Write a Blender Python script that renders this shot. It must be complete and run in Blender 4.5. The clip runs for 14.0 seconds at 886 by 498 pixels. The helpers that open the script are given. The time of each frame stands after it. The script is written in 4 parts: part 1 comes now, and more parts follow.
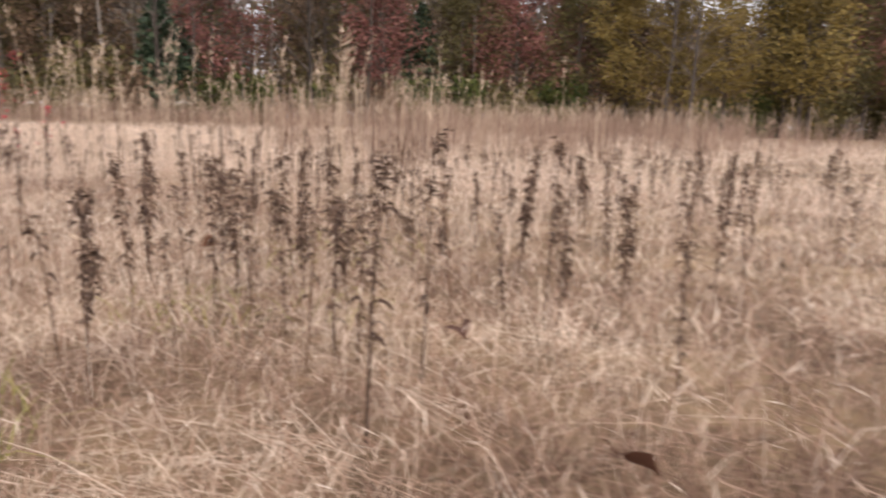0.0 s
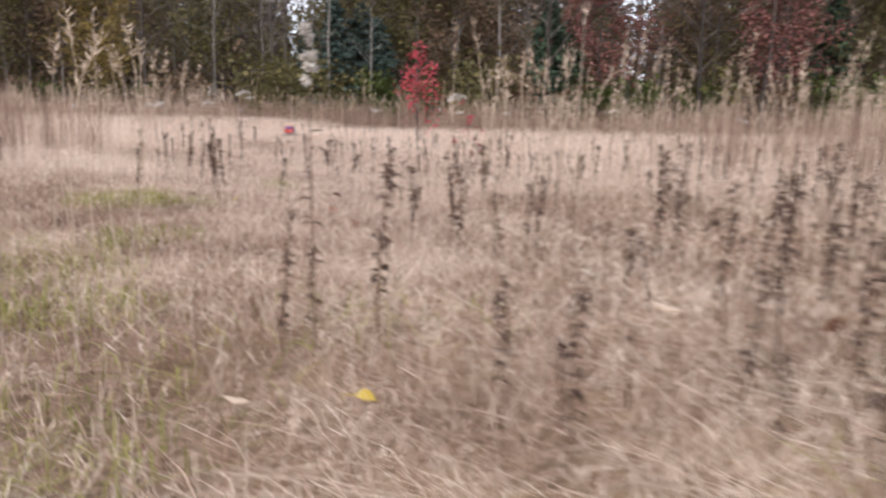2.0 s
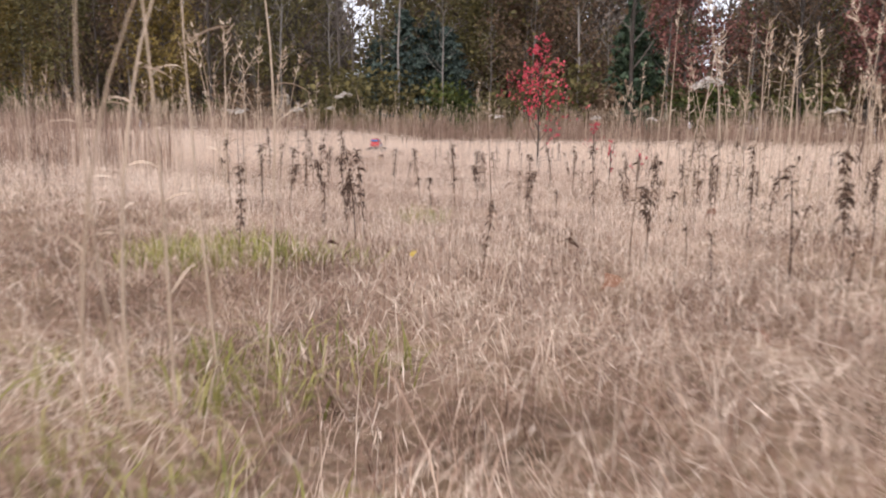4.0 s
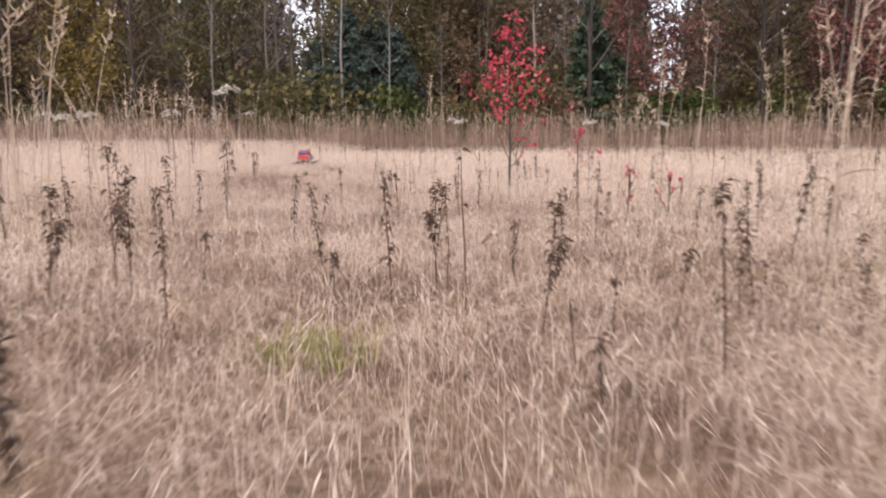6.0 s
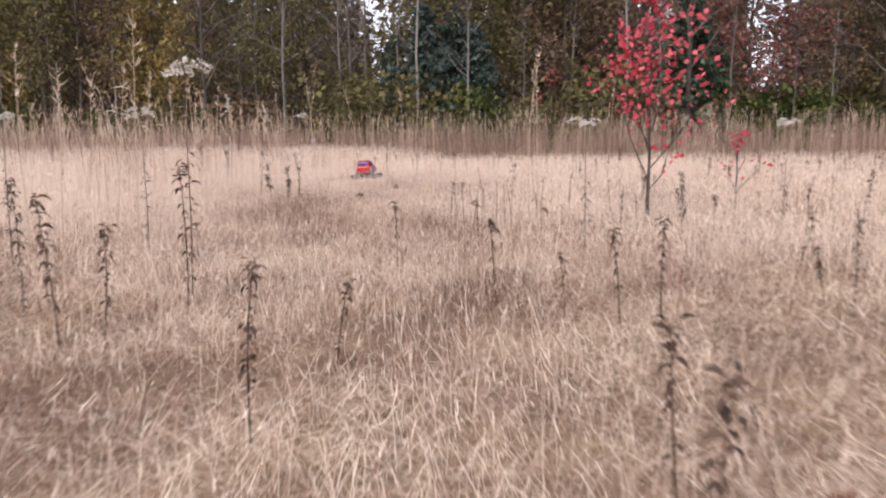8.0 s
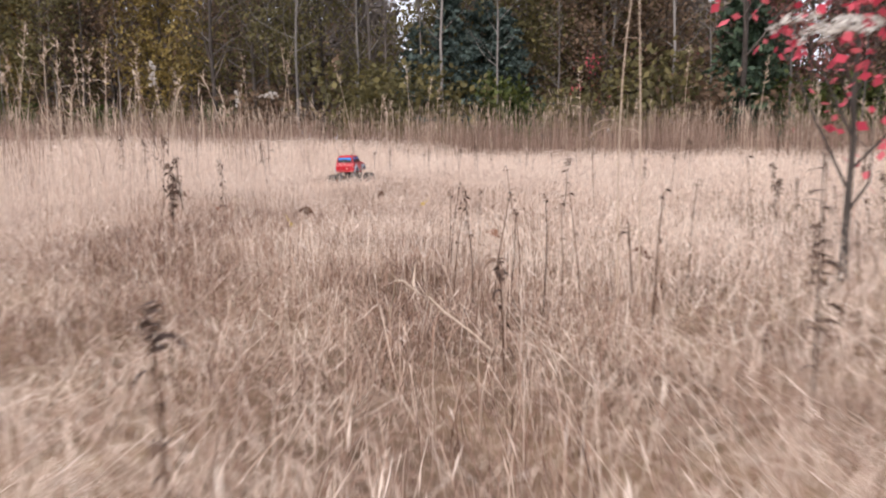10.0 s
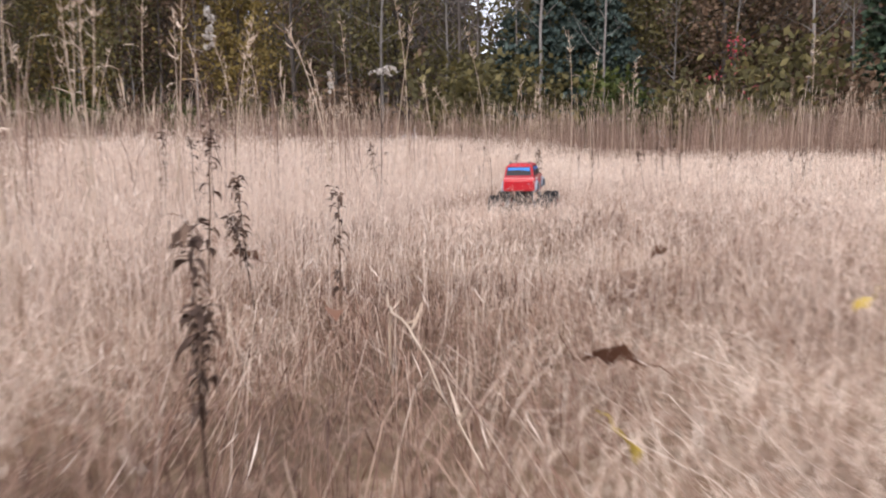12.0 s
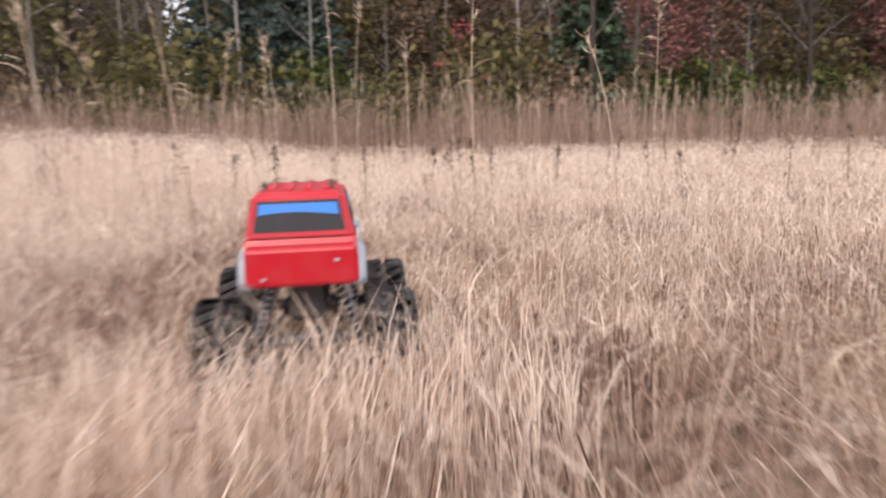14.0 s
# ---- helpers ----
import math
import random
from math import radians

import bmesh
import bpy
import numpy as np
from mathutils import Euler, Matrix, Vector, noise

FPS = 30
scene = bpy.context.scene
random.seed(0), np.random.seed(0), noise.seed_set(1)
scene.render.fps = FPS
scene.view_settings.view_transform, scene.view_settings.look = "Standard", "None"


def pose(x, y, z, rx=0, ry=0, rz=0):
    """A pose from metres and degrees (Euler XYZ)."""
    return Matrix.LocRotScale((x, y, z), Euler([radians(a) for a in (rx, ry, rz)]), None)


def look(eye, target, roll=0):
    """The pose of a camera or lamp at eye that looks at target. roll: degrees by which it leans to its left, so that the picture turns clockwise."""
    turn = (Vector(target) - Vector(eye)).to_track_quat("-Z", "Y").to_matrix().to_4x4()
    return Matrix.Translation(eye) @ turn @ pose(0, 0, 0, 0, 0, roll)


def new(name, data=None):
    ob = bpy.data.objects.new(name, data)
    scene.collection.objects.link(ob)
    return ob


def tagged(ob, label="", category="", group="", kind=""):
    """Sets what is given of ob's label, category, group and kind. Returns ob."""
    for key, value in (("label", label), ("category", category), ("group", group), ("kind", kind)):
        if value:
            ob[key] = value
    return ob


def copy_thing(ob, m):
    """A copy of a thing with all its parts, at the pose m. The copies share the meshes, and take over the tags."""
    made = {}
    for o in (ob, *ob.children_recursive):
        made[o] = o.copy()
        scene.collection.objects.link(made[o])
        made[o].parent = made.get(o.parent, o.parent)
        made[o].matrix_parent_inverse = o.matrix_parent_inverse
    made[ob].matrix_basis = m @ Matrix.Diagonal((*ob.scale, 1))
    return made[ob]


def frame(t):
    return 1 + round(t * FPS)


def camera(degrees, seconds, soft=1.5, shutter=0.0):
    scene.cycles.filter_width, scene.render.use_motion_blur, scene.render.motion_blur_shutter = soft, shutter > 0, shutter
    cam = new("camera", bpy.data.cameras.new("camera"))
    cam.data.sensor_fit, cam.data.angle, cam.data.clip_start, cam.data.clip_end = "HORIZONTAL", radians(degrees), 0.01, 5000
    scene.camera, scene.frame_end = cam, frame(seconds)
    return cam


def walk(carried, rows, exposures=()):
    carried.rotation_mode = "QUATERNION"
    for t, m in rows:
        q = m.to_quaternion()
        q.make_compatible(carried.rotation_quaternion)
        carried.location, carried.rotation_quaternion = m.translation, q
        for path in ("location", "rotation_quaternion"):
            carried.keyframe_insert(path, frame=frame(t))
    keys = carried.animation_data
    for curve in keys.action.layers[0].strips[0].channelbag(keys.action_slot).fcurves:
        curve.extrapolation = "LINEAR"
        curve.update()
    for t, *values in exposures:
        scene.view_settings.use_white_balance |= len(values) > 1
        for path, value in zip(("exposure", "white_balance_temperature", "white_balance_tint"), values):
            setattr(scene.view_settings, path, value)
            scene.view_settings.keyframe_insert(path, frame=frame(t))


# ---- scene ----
cam = camera(62.0, 14.0, soft=2.1, shutter=0.5)
PATH = [
    (0, (1.975, -4.66, 0.675), (2.906, -2.924, 0.33), 1.4),
    (0.5, (1.909, -4.44, 0.687), (2.617, -2.601, 0.349), 1.6),
    (1, (1.769, -4.176, 0.712), (2.255, -2.266, 0.371), 1.6),
    (1.5, (1.598, -3.854, 0.718), (1.846, -1.901, 0.369), 1.6),
    (2, (1.344, -3.421, 0.718), (1.368, -1.452, 0.364), 1.2),
    (2.5, (0.981, -2.857, 0.694), (0.844, -0.895, 0.33), 1.4),
    (2.7, (0.829, -2.639, 0.698), (0.648, -0.681, 0.334), 1.3),
    (4.8, (0.085, -0.052, 0.56), (0.051, 1.925, 0.261), 0.0),
    (5, (0.053, 0.253, 0.593), (0.046, 2.23, 0.291), 0.0),
    (5.5, (0.092, 1.025, 0.605), (0.115, 3.002, 0.303), -0.1),
    (6, (0.181, 1.707, 0.638), (0.185, 3.684, 0.338), -0.1),
    (6.5, (0.148, 2.443, 0.65), (0.104, 4.42, 0.349), -0.2),
    (7, (0.141, 3.171, 0.678), (0.04, 5.146, 0.379), -0.1),
    (7.5, (0.027, 3.755, 0.673), (-0.132, 5.727, 0.376), -0.1),
    (8, (-0.064, 4.349, 0.687), (-0.264, 6.318, 0.395), -0.4),
    (8.2, (-0.095, 4.58, 0.678), (-0.305, 6.548, 0.389), -0.4),
    (10.3, (-0.275, 7.77, 0.538), (-0.583, 9.723, 0.239), -0.4),
    (10.5, (-0.419, 8.059, 0.519), (-0.76, 10.007, 0.218), -0.7),
    (11, (-0.871, 8.782, 0.542), (-1.288, 10.715, 0.243), -0.7),
    (11.5, (-1.284, 9.392, 0.627), (-1.764, 11.311, 0.33), -0.6),
    (12, (-1.586, 10.037, 0.568), (-2.052, 11.959, 0.269), -0.3),
    (12.5, (-1.872, 10.763, 0.535), (-2.224, 12.709, 0.238), -0.9),
    (13, (-2.095, 11.504, 0.622), (-2.267, 13.473, 0.32), -1.2),
    (13.5, (-2.161, 12.343, 0.53), (-2.101, 14.318, 0.221), -0.9),
    (14, (-2.13, 13.13, 0.5), (-1.818, 15.081, 0.19), -0.9),
]
walk(cam, [(t, look(eye, target, roll)) for t, eye, target, roll in PATH], [(0.0, 0.57, 7150, 18), (1.0, 0.58, 6900, 18), (2.0, 0.56, 6420, 15), (5.0, 0.54, 6750, 18), (8.0, 0.62, 6600, 18), (11.0, 0.62, 6480, 17), (12.0, 0.6, 6400, 17), (13.0, 0.49, 6900, 20), (13.5, 0.48, 7000, 21), (14.0, 0.64, 6800, 18)])

# ---- light: an overcast autumn afternoon ----
SUN_ELEVATION, SUN_AZIMUTH = 48.0, 200.0
world = bpy.data.worlds.new("overcast_sky")
scene.world = world
world.use_nodes = True
wn = world.node_tree.nodes
wl = world.node_tree.links
wn.clear()
sky = wn.new("ShaderNodeTexSky")
sky.sky_type = "NISHITA"
sky.sun_disc = False
sky.sun_elevation = radians(SUN_ELEVATION)
sky.sun_rotation = radians(SUN_AZIMUTH)
sky.dust_density = 4.0
sky.ozone_density = 1.0
veil = wn.new("ShaderNodeMix")
veil.data_type = "RGBA"
veil.inputs["Factor"].default_value = 0.72
veil.inputs["B"].default_value = (7.6, 8.0, 8.8, 1)
back = wn.new("ShaderNodeBackground")
back.inputs["Strength"].default_value = 0.14
wout = wn.new("ShaderNodeOutputWorld")
wl.new(sky.outputs["Color"], veil.inputs["A"])
wl.new(veil.outputs["Result"], back.inputs["Color"])
wl.new(back.outputs["Background"], wout.inputs["Surface"])
sun_data = bpy.data.lights.new("sun", "SUN")
sun_data.energy = 1.4
sun_data.angle = radians(25)
sun_data.color = (1.0, 0.95, 0.88)
sun = new("sun", sun_data)
_az, _el = radians(SUN_AZIMUTH), radians(SUN_ELEVATION)
_toward = Vector((math.sin(_az) * math.cos(_el), math.cos(_az) * math.cos(_el), math.sin(_el)))
sun.matrix_world = look(_toward * 60, (0, 0, 0))


# ---- materials ----
def ramp_of(nodes, stops):
    r = nodes.new("ShaderNodeValToRGB")
    while len(r.color_ramp.elements) < len(stops):
        r.color_ramp.elements.new(0.5)
    for e, (p, c) in zip(r.color_ramp.elements, stops):
        e.position, e.color = p, (*c, 1)
    return r


def surface(name, stops, rough=0.8, metal=0.0, per="island", scale=6.0, detail=0.35, bump=0.0, thin=0.0, spec=0.3, coat=0.0, patch=0.5, single=0.8):
    """Colour picked piece by piece from a ramp (per island, per object or by noise alone), broken up by noise at two sizes."""
    m = bpy.data.materials.new(name)
    m.use_nodes = True
    n, l = m.node_tree.nodes, m.node_tree.links
    b = n["Principled BSDF"]
    b.inputs["Roughness"].default_value = rough
    b.inputs["Metallic"].default_value = metal
    b.inputs["Specular IOR Level"].default_value = spec
    b.inputs["Coat Weight"].default_value = coat
    b.inputs["Coat Roughness"].default_value = 0.12
    co = n.new("ShaderNodeTexCoord")
    big = n.new("ShaderNodeTexNoise")
    big.inputs["Scale"].default_value = scale * 0.13
    big.inputs["Detail"].default_value = 3
    fine = n.new("ShaderNodeTexNoise")
    fine.inputs["Scale"].default_value = scale
    fine.inputs["Detail"].default_value = 5
    for t in (big, fine):
        l.new(co.outputs["Object"], t.inputs["Vector"])
    r = ramp_of(n, stops)
    mix = n.new("ShaderNodeMath")
    mix.operation = "MULTIPLY_ADD"
    mix.inputs[1].default_value = detail
    l.new(fine.outputs["Fac"], mix.inputs[0])
    if per == "noise":
        l.new(big.outputs["Fac"], mix.inputs[2])
    else:
        src = n.new("ShaderNodeNewGeometry") if per == "island" else n.new("ShaderNodeObjectInfo")
        both = n.new("ShaderNodeMath")
        both.operation = "MULTIPLY_ADD"
        both.inputs[1].default_value = patch
        l.new(big.outputs["Fac"], both.inputs[0])
        half = n.new("ShaderNodeMath")
        half.operation = "MULTIPLY_ADD"
        half.inputs[1].default_value = single
        half.inputs[2].default_value = 0.5 - 0.5 * (patch + single)
        l.new(src.outputs["Random Per Island" if per == "island" else "Random"], half.inputs[0])
        l.new(half.outputs[0], both.inputs[2])
        l.new(both.outputs[0], mix.inputs[2])
    shift = n.new("ShaderNodeMath")
    shift.operation = "SUBTRACT"
    shift.inputs[1].default_value = detail * 0.5
    l.new(mix.outputs[0], shift.inputs[0])
    l.new(shift.outputs[0], r.inputs["Fac"])
    l.new(r.outputs["Color"], b.inputs["Base Color"])
    if bump:
        bp = n.new("ShaderNodeBump")
        bp.inputs["Strength"].default_value = bump
        bp.inputs["Distance"].default_value = 0.01
        l.new(fine.outputs["Fac"], bp.inputs["Height"])
        l.new(bp.outputs["Normal"], b.inputs["Normal"])
    if thin:
        tr = n.new("ShaderNodeBsdfTranslucent")
        ms = n.new("ShaderNodeMixShader")
        ms.inputs["Fac"].default_value = thin
        l.new(r.outputs["Color"], tr.inputs["Color"])
        l.new(b.outputs["BSDF"], ms.inputs[1])
        l.new(tr.outputs["BSDF"], ms.inputs[2])
        l.new(ms.outputs["Shader"], n["Material Output"].inputs["Surface"])
    return m


M = {}
M["soil"] = surface("soil_and_litter", [(0.2, (0.09, 0.06, 0.035)), (0.5, (0.17, 0.115, 0.07)), (0.8, (0.27, 0.19, 0.11))], 0.95, per="noise", scale=14, detail=0.7, bump=0.8)
M["straw"] = surface("dry_straw", [(0.0, (0.1, 0.054, 0.038)), (0.3, (0.265, 0.155, 0.107)), (0.6, (0.46, 0.32, 0.234)), (0.95, (0.78, 0.65, 0.52))], 0.7, scale=9, detail=0.25, thin=0.3, patch=1.7, single=0.8)
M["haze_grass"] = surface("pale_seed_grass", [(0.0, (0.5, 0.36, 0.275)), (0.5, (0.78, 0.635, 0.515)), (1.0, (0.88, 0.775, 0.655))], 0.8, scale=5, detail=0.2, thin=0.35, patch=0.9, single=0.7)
M["tall_grass"] = surface("reddish_bunch_grass", [(0.0, (0.11, 0.07, 0.054)), (0.45, (0.28, 0.185, 0.138)), (1.0, (0.52, 0.385, 0.295))], 0.75, scale=4, detail=0.2, thin=0.3, patch=1.3, single=0.9)
M["pale_reed"] = surface("bleached_reed", [(0.0, (0.4, 0.3, 0.215)), (1.0, (0.7, 0.57, 0.44))], 0.75, scale=6, detail=0.3, thin=0.2)
M["green_grass"] = surface("fading_green_grass", [(0.0, (0.15, 0.15, 0.04)), (0.5, (0.29, 0.28, 0.08)), (1.0, (0.5, 0.43, 0.19))], 0.65, scale=4, detail=0.2, thin=0.35)
M["weed_stem"] = surface("dead_weed_stem", [(0.2, (0.045, 0.025, 0.017)), (0.8, (0.14, 0.085, 0.055))], 0.9, per="object", scale=60, detail=0.5)
M["weed_leaf"] = surface("withered_leaf", [(0.0, (0.042, 0.026, 0.019)), (0.5, (0.09, 0.057, 0.042)), (1.0, (0.21, 0.14, 0.098))], 0.9, scale=40, detail=0.4, thin=0.12)
M["fluff"] = surface("seed_fluff", [(0.0, (0.42, 0.38, 0.33)), (1.0, (0.74, 0.7, 0.63))], 0.95, scale=40, detail=0.4, thin=0.3)
M["red_leaf"] = surface("scarlet_leaf", [(0.0, (0.32, 0.025, 0.045)), (0.5, (0.58, 0.065, 0.1)), (1.0, (0.74, 0.2, 0.21))], 0.55, scale=12, detail=0.2, thin=0.35)
M["yellow_leaf"] = surface("yellow_fallen_leaf", [(0.2, (0.45, 0.3, 0.04)), (0.8, (0.6, 0.46, 0.1))], 0.6, per="noise", scale=40, thin=0.3)
M["brown_leaf"] = surface("brown_fallen_leaf", [(0.2, (0.085, 0.038, 0.024)), (0.8, (0.2, 0.1, 0.06))], 0.7, per="object", scale=40, thin=0.15)
M["bark"] = surface("grey_brown_bark", [(0.2, (0.04, 0.033, 0.028)), (0.8, (0.13, 0.11, 0.095))], 0.95, per="object", scale=9, detail=0.5, bump=0.6)
M["pale_bark"] = surface("pale_grey_bark", [(0.2, (0.1, 0.09, 0.08)), (0.8, (0.24, 0.22, 0.2))], 0.95, per="object", scale=9, detail=0.5, bump=0.4)
M["olive"] = surface("olive_autumn_leaf", [(0, (0.0688, 0.0625, 0.0275)), (0.5, (0.125, 0.11, 0.045)), (1, (0.213, 0.175, 0.065))], 0.7, scale=1.2, detail=0.3, thin=0.3)
M["ochre"] = surface("ochre_leaf", [(0, (0.115, 0.0862, 0.0299)), (0.5, (0.218, 0.161, 0.0517)), (1, (0.356, 0.259, 0.0747))], 0.7, scale=1.2, detail=0.3, thin=0.3)
M["rust"] = surface("rust_brown_leaf", [(0, (0.078, 0.0559, 0.039)), (0.5, (0.15, 0.0975, 0.0611)), (1, (0.247, 0.163, 0.101))], 0.75, scale=1.2, detail=0.3, thin=0.3)
M["maple"] = surface("red_maple_leaf", [(0, (0.111, 0.0494, 0.0442)), (0.5, (0.227, 0.0858, 0.0754)), (1, (0.39, 0.189, 0.153))], 0.65, scale=1.2, detail=0.3, thin=0.3)
M["needle"] = surface("conifer_needle", [(0, (0.025, 0.0425, 0.0375)), (0.5, (0.0525, 0.08, 0.0675)), (1, (0.106, 0.144, 0.119))], 0.7, scale=1.2, detail=0.3)
M["cedar"] = surface("green_cedar_needle", [(0, (0.0168, 0.0312, 0.0192)), (0.5, (0.0408, 0.0696, 0.0408)), (1, (0.09, 0.134, 0.072))], 0.7, scale=1.2, detail=0.3)
M["shrub"] = surface("green_shrub_leaf", [(0.0, (0.02, 0.035, 0.01)), (0.5, (0.065, 0.085, 0.02)), (1.0, (0.15, 0.17, 0.045))], 0.65, scale=1.2, detail=0.3, thin=0.3)
M["twig"] = surface("far_twigs", [(0, (0.049, 0.0392, 0.0336)), (0.6, (0.14, 0.116, 0.098)), (1, (0.28, 0.231, 0.196))], 0.95, scale=1, detail=0.3)


# ---- helpers of the place ----
def link_mesh(name, bm, material, parent=None, label="", smooth=True):
    me = bpy.data.meshes.new(name)
    bm.to_mesh(me)
    bm.free()
    me.polygons.foreach_set("use_smooth", [smooth] * len(me.polygons))
    for mm in material if isinstance(material, (list, tuple)) else [material]:
        me.materials.append(mm)
    ob = new(name, me)
    if parent:
        ob.parent = parent
    if label:
        ob["label"] = label
    return ob


def part(name, bm, material, parent, label="", smooth=True):
    return link_mesh(name, bm, material, parent, label, smooth)


def raw_mesh(name, verts, faces_loops, counts, material):
    """A mesh straight from arrays: verts (n,3), flat vertex indices and the corner count of each face."""
    me = bpy.data.meshes.new(name)
    me.vertices.add(len(verts))
    me.vertices.foreach_set("co", np.ascontiguousarray(verts, np.float32).ravel())
    me.loops.add(len(faces_loops))
    me.loops.foreach_set("vertex_index", np.ascontiguousarray(faces_loops, np.int32))
    me.polygons.add(len(counts))
    starts = np.concatenate([[0], np.cumsum(counts)[:-1]]).astype(np.int32)
    me.polygons.foreach_set("loop_start", starts)
    me.polygons.foreach_set("loop_total", np.asarray(counts, np.int32))
    me.polygons.foreach_set("use_smooth", np.ones(len(counts), bool))
    me.materials.append(material)
    me.update()
    me.validate()
    return me


def gz(x, y):
    """Height of the gently uneven ground."""
    x, y = np.asarray(x, float), np.asarray(y, float)
    near = 0.025 * np.sin(x * 1.1 + 0.7) * np.cos(y * 0.9) + 0.015 * np.sin(2.3 * x + 1.7 * y) + 0.008 * np.sin(5.1 * x - 3.7 * y)
    hummock = 0.06 * np.exp(-((x + 2.16) ** 2 + (y - 14.55) ** 2) / 0.7)
    return near + hummock


def gzf(x, y):
    return float(gz(x, y))


rng = np.random.default_rng(7)


def ribbons(base, tip, mid, width, face):
    """Grass blades of three stations each (5 vertices, a quad and a triangle)."""
    n = len(base)
    side = np.stack([np.cos(face), np.sin(face), np.zeros(n)], 1)
    w = np.asarray(width)[:, None]
    v = np.stack([base - side * w * 0.5, base + side * w * 0.5, mid - side * w * 0.42, mid + side * w * 0.42, tip], 1).reshape(-1, 3)
    o = (np.arange(n) * 5)[:, None]
    f = np.concatenate([o + [0, 1, 3, 2], o + [2, 3, 4]], 1).ravel()
    return v, f, np.tile([4, 3], n)


def hairs_of(base, tip, width):
    """Single pointed slivers."""
    n = len(base)
    a = rng.uniform(0, 6.28, n)
    side = np.stack([np.cos(a), np.sin(a), np.zeros(n)], 1) * np.asarray(width)[:, None]
    v = np.stack([base, (base + tip) / 2 + side, tip], 1).reshape(-1, 3)
    return v, np.arange(n * 3), np.full(n, 3)


def blades(xy, height, lean, width, droop=0.3, sink=0.01):
    n = len(xy)
    a = rng.uniform(0, 2 * np.pi, n)
    d = np.stack([np.cos(a), np.sin(a)], 1)
    z0 = gz(xy[:, 0], xy[:, 1])
    base = np.column_stack([xy, z0 - sink])
    mid = np.column_stack([xy + d * (lean * 0.35)[:, None], z0 + height * 0.6])
    tip = np.column_stack([xy + d * lean[:, None], z0 + height * (1 - droop * rng.uniform(0, 1, n))])
    return ribbons(base, tip, mid, width, a + np.pi / 2 + rng.normal(0, 0.6, n))


def join(parts):
    vs, fs, cs, o = [], [], [], 0
    for v, f, c in parts:
        vs.append(v), fs.append(f + o), cs.append(c)
        o += len(v)
    return np.concatenate(vs), np.concatenate(fs), np.concatenate(cs)


def tube(bm, pts, radii, sides=6):
    """A tapered tube through pts."""
    rings = []
    for i, p in enumerate(pts):
        p = Vector(p)
        d = (Vector(pts[min(i + 1, len(pts) - 1)]) - Vector(pts[max(i - 1, 0)])).normalized()
        u = d.orthogonal().normalized()
        w = d.cross(u)
        rings.append([bm.verts.new(p + (u * math.cos(k * 2 * math.pi / sides) + w * math.sin(k * 2 * math.pi / sides)) * radii[i]) for k in range(sides)])
    for a, b in zip(rings, rings[1:]):
        # keep the rings from twisting
        s = min(range(sides), key=lambda k: (b[k].co - a[0].co).length)
        b[:] = b[s:] + b[:s]
        for k in range(sides):
            bm.faces.new((a[k], a[(k + 1) % sides], b[(k + 1) % sides], b[k]))
    if radii[-1] > 0.002:
        bm.faces.new(rings[-1])
    return rings


def box(bm, cx, cy, cz, sx, sy, sz, bevel=0.0, rot=None):
    made = bmesh.ops.create_cube(bm, size=1.0)["verts"]
    bmesh.ops.scale(bm, vec=(sx, sy, sz), verts=made)
    if bevel:
        edges = list({e for v in made for e in v.link_edges})
        out = bmesh.ops.bevel(bm, geom=edges, offset=bevel, segments=2, affect="EDGES")
        made = list({v for f in out["faces"] for v in f.verts} | {v for v in made if v.is_valid})
    if rot is not None:
        bmesh.ops.rotate(bm, cent=(0, 0, 0), matrix=rot, verts=made)
    bmesh.ops.translate(bm, vec=(cx, cy, cz), verts=made)
    return made


# ---- ground ----
def build_ground():
    axis_x = np.concatenate([np.linspace(-400, -40, 10), np.arange(-36, 36.1, 0.5), np.linspace(40, 400, 10)])
    axis_y = np.concatenate([np.linspace(-300, -30, 8), np.arange(-12, 46.1, 0.5), np.linspace(50, 500, 12)])
    X, Y = np.meshgrid(axis_x, axis_y)
    Z = gz(X, Y)
    nx, ny = len(axis_x), len(axis_y)
    v = np.column_stack([X.ravel(), Y.ravel(), Z.ravel()])
    i = (np.arange(ny - 1)[:, None] * nx + np.arange(nx - 1)).ravel()
    f = np.stack([i, i + 1, i + nx + 1, i + nx], 1).ravel()
    tagged(new("ground", raw_mesh("ground", v, f, np.full(len(i), 4), M["soil"])), "brown earth and dead litter under the dry meadow grass", "ground", kind="structure")


build_ground()

# ---- the meadow grass ----
LINE = np.array([(2.0, -4.7), (1.8, -4.1), (1.0, -2.9), (0.05, 0.2), (0.15, 2.5), (-0.06, 4.4), (-0.4, 8.1), (-1.4, 9.6), (-2.1, 11.5), (-2.16, 12.6), (-2.13, 13.3), (-2.1, 15.5)])
TRUCK_AT, TRUCK_TURN = (-2.16, 14.55), -2.0


def line_distance(xy):
    best = np.full(len(xy), 1e9)
    for a, b in zip(LINE[:-1], LINE[1:]):
        ab = b - a
        t = np.clip(((xy - a) @ ab) / (ab @ ab), 0, 1)
        best = np.minimum(best, np.linalg.norm(xy - a - t[:, None] * ab, axis=1))
    return best


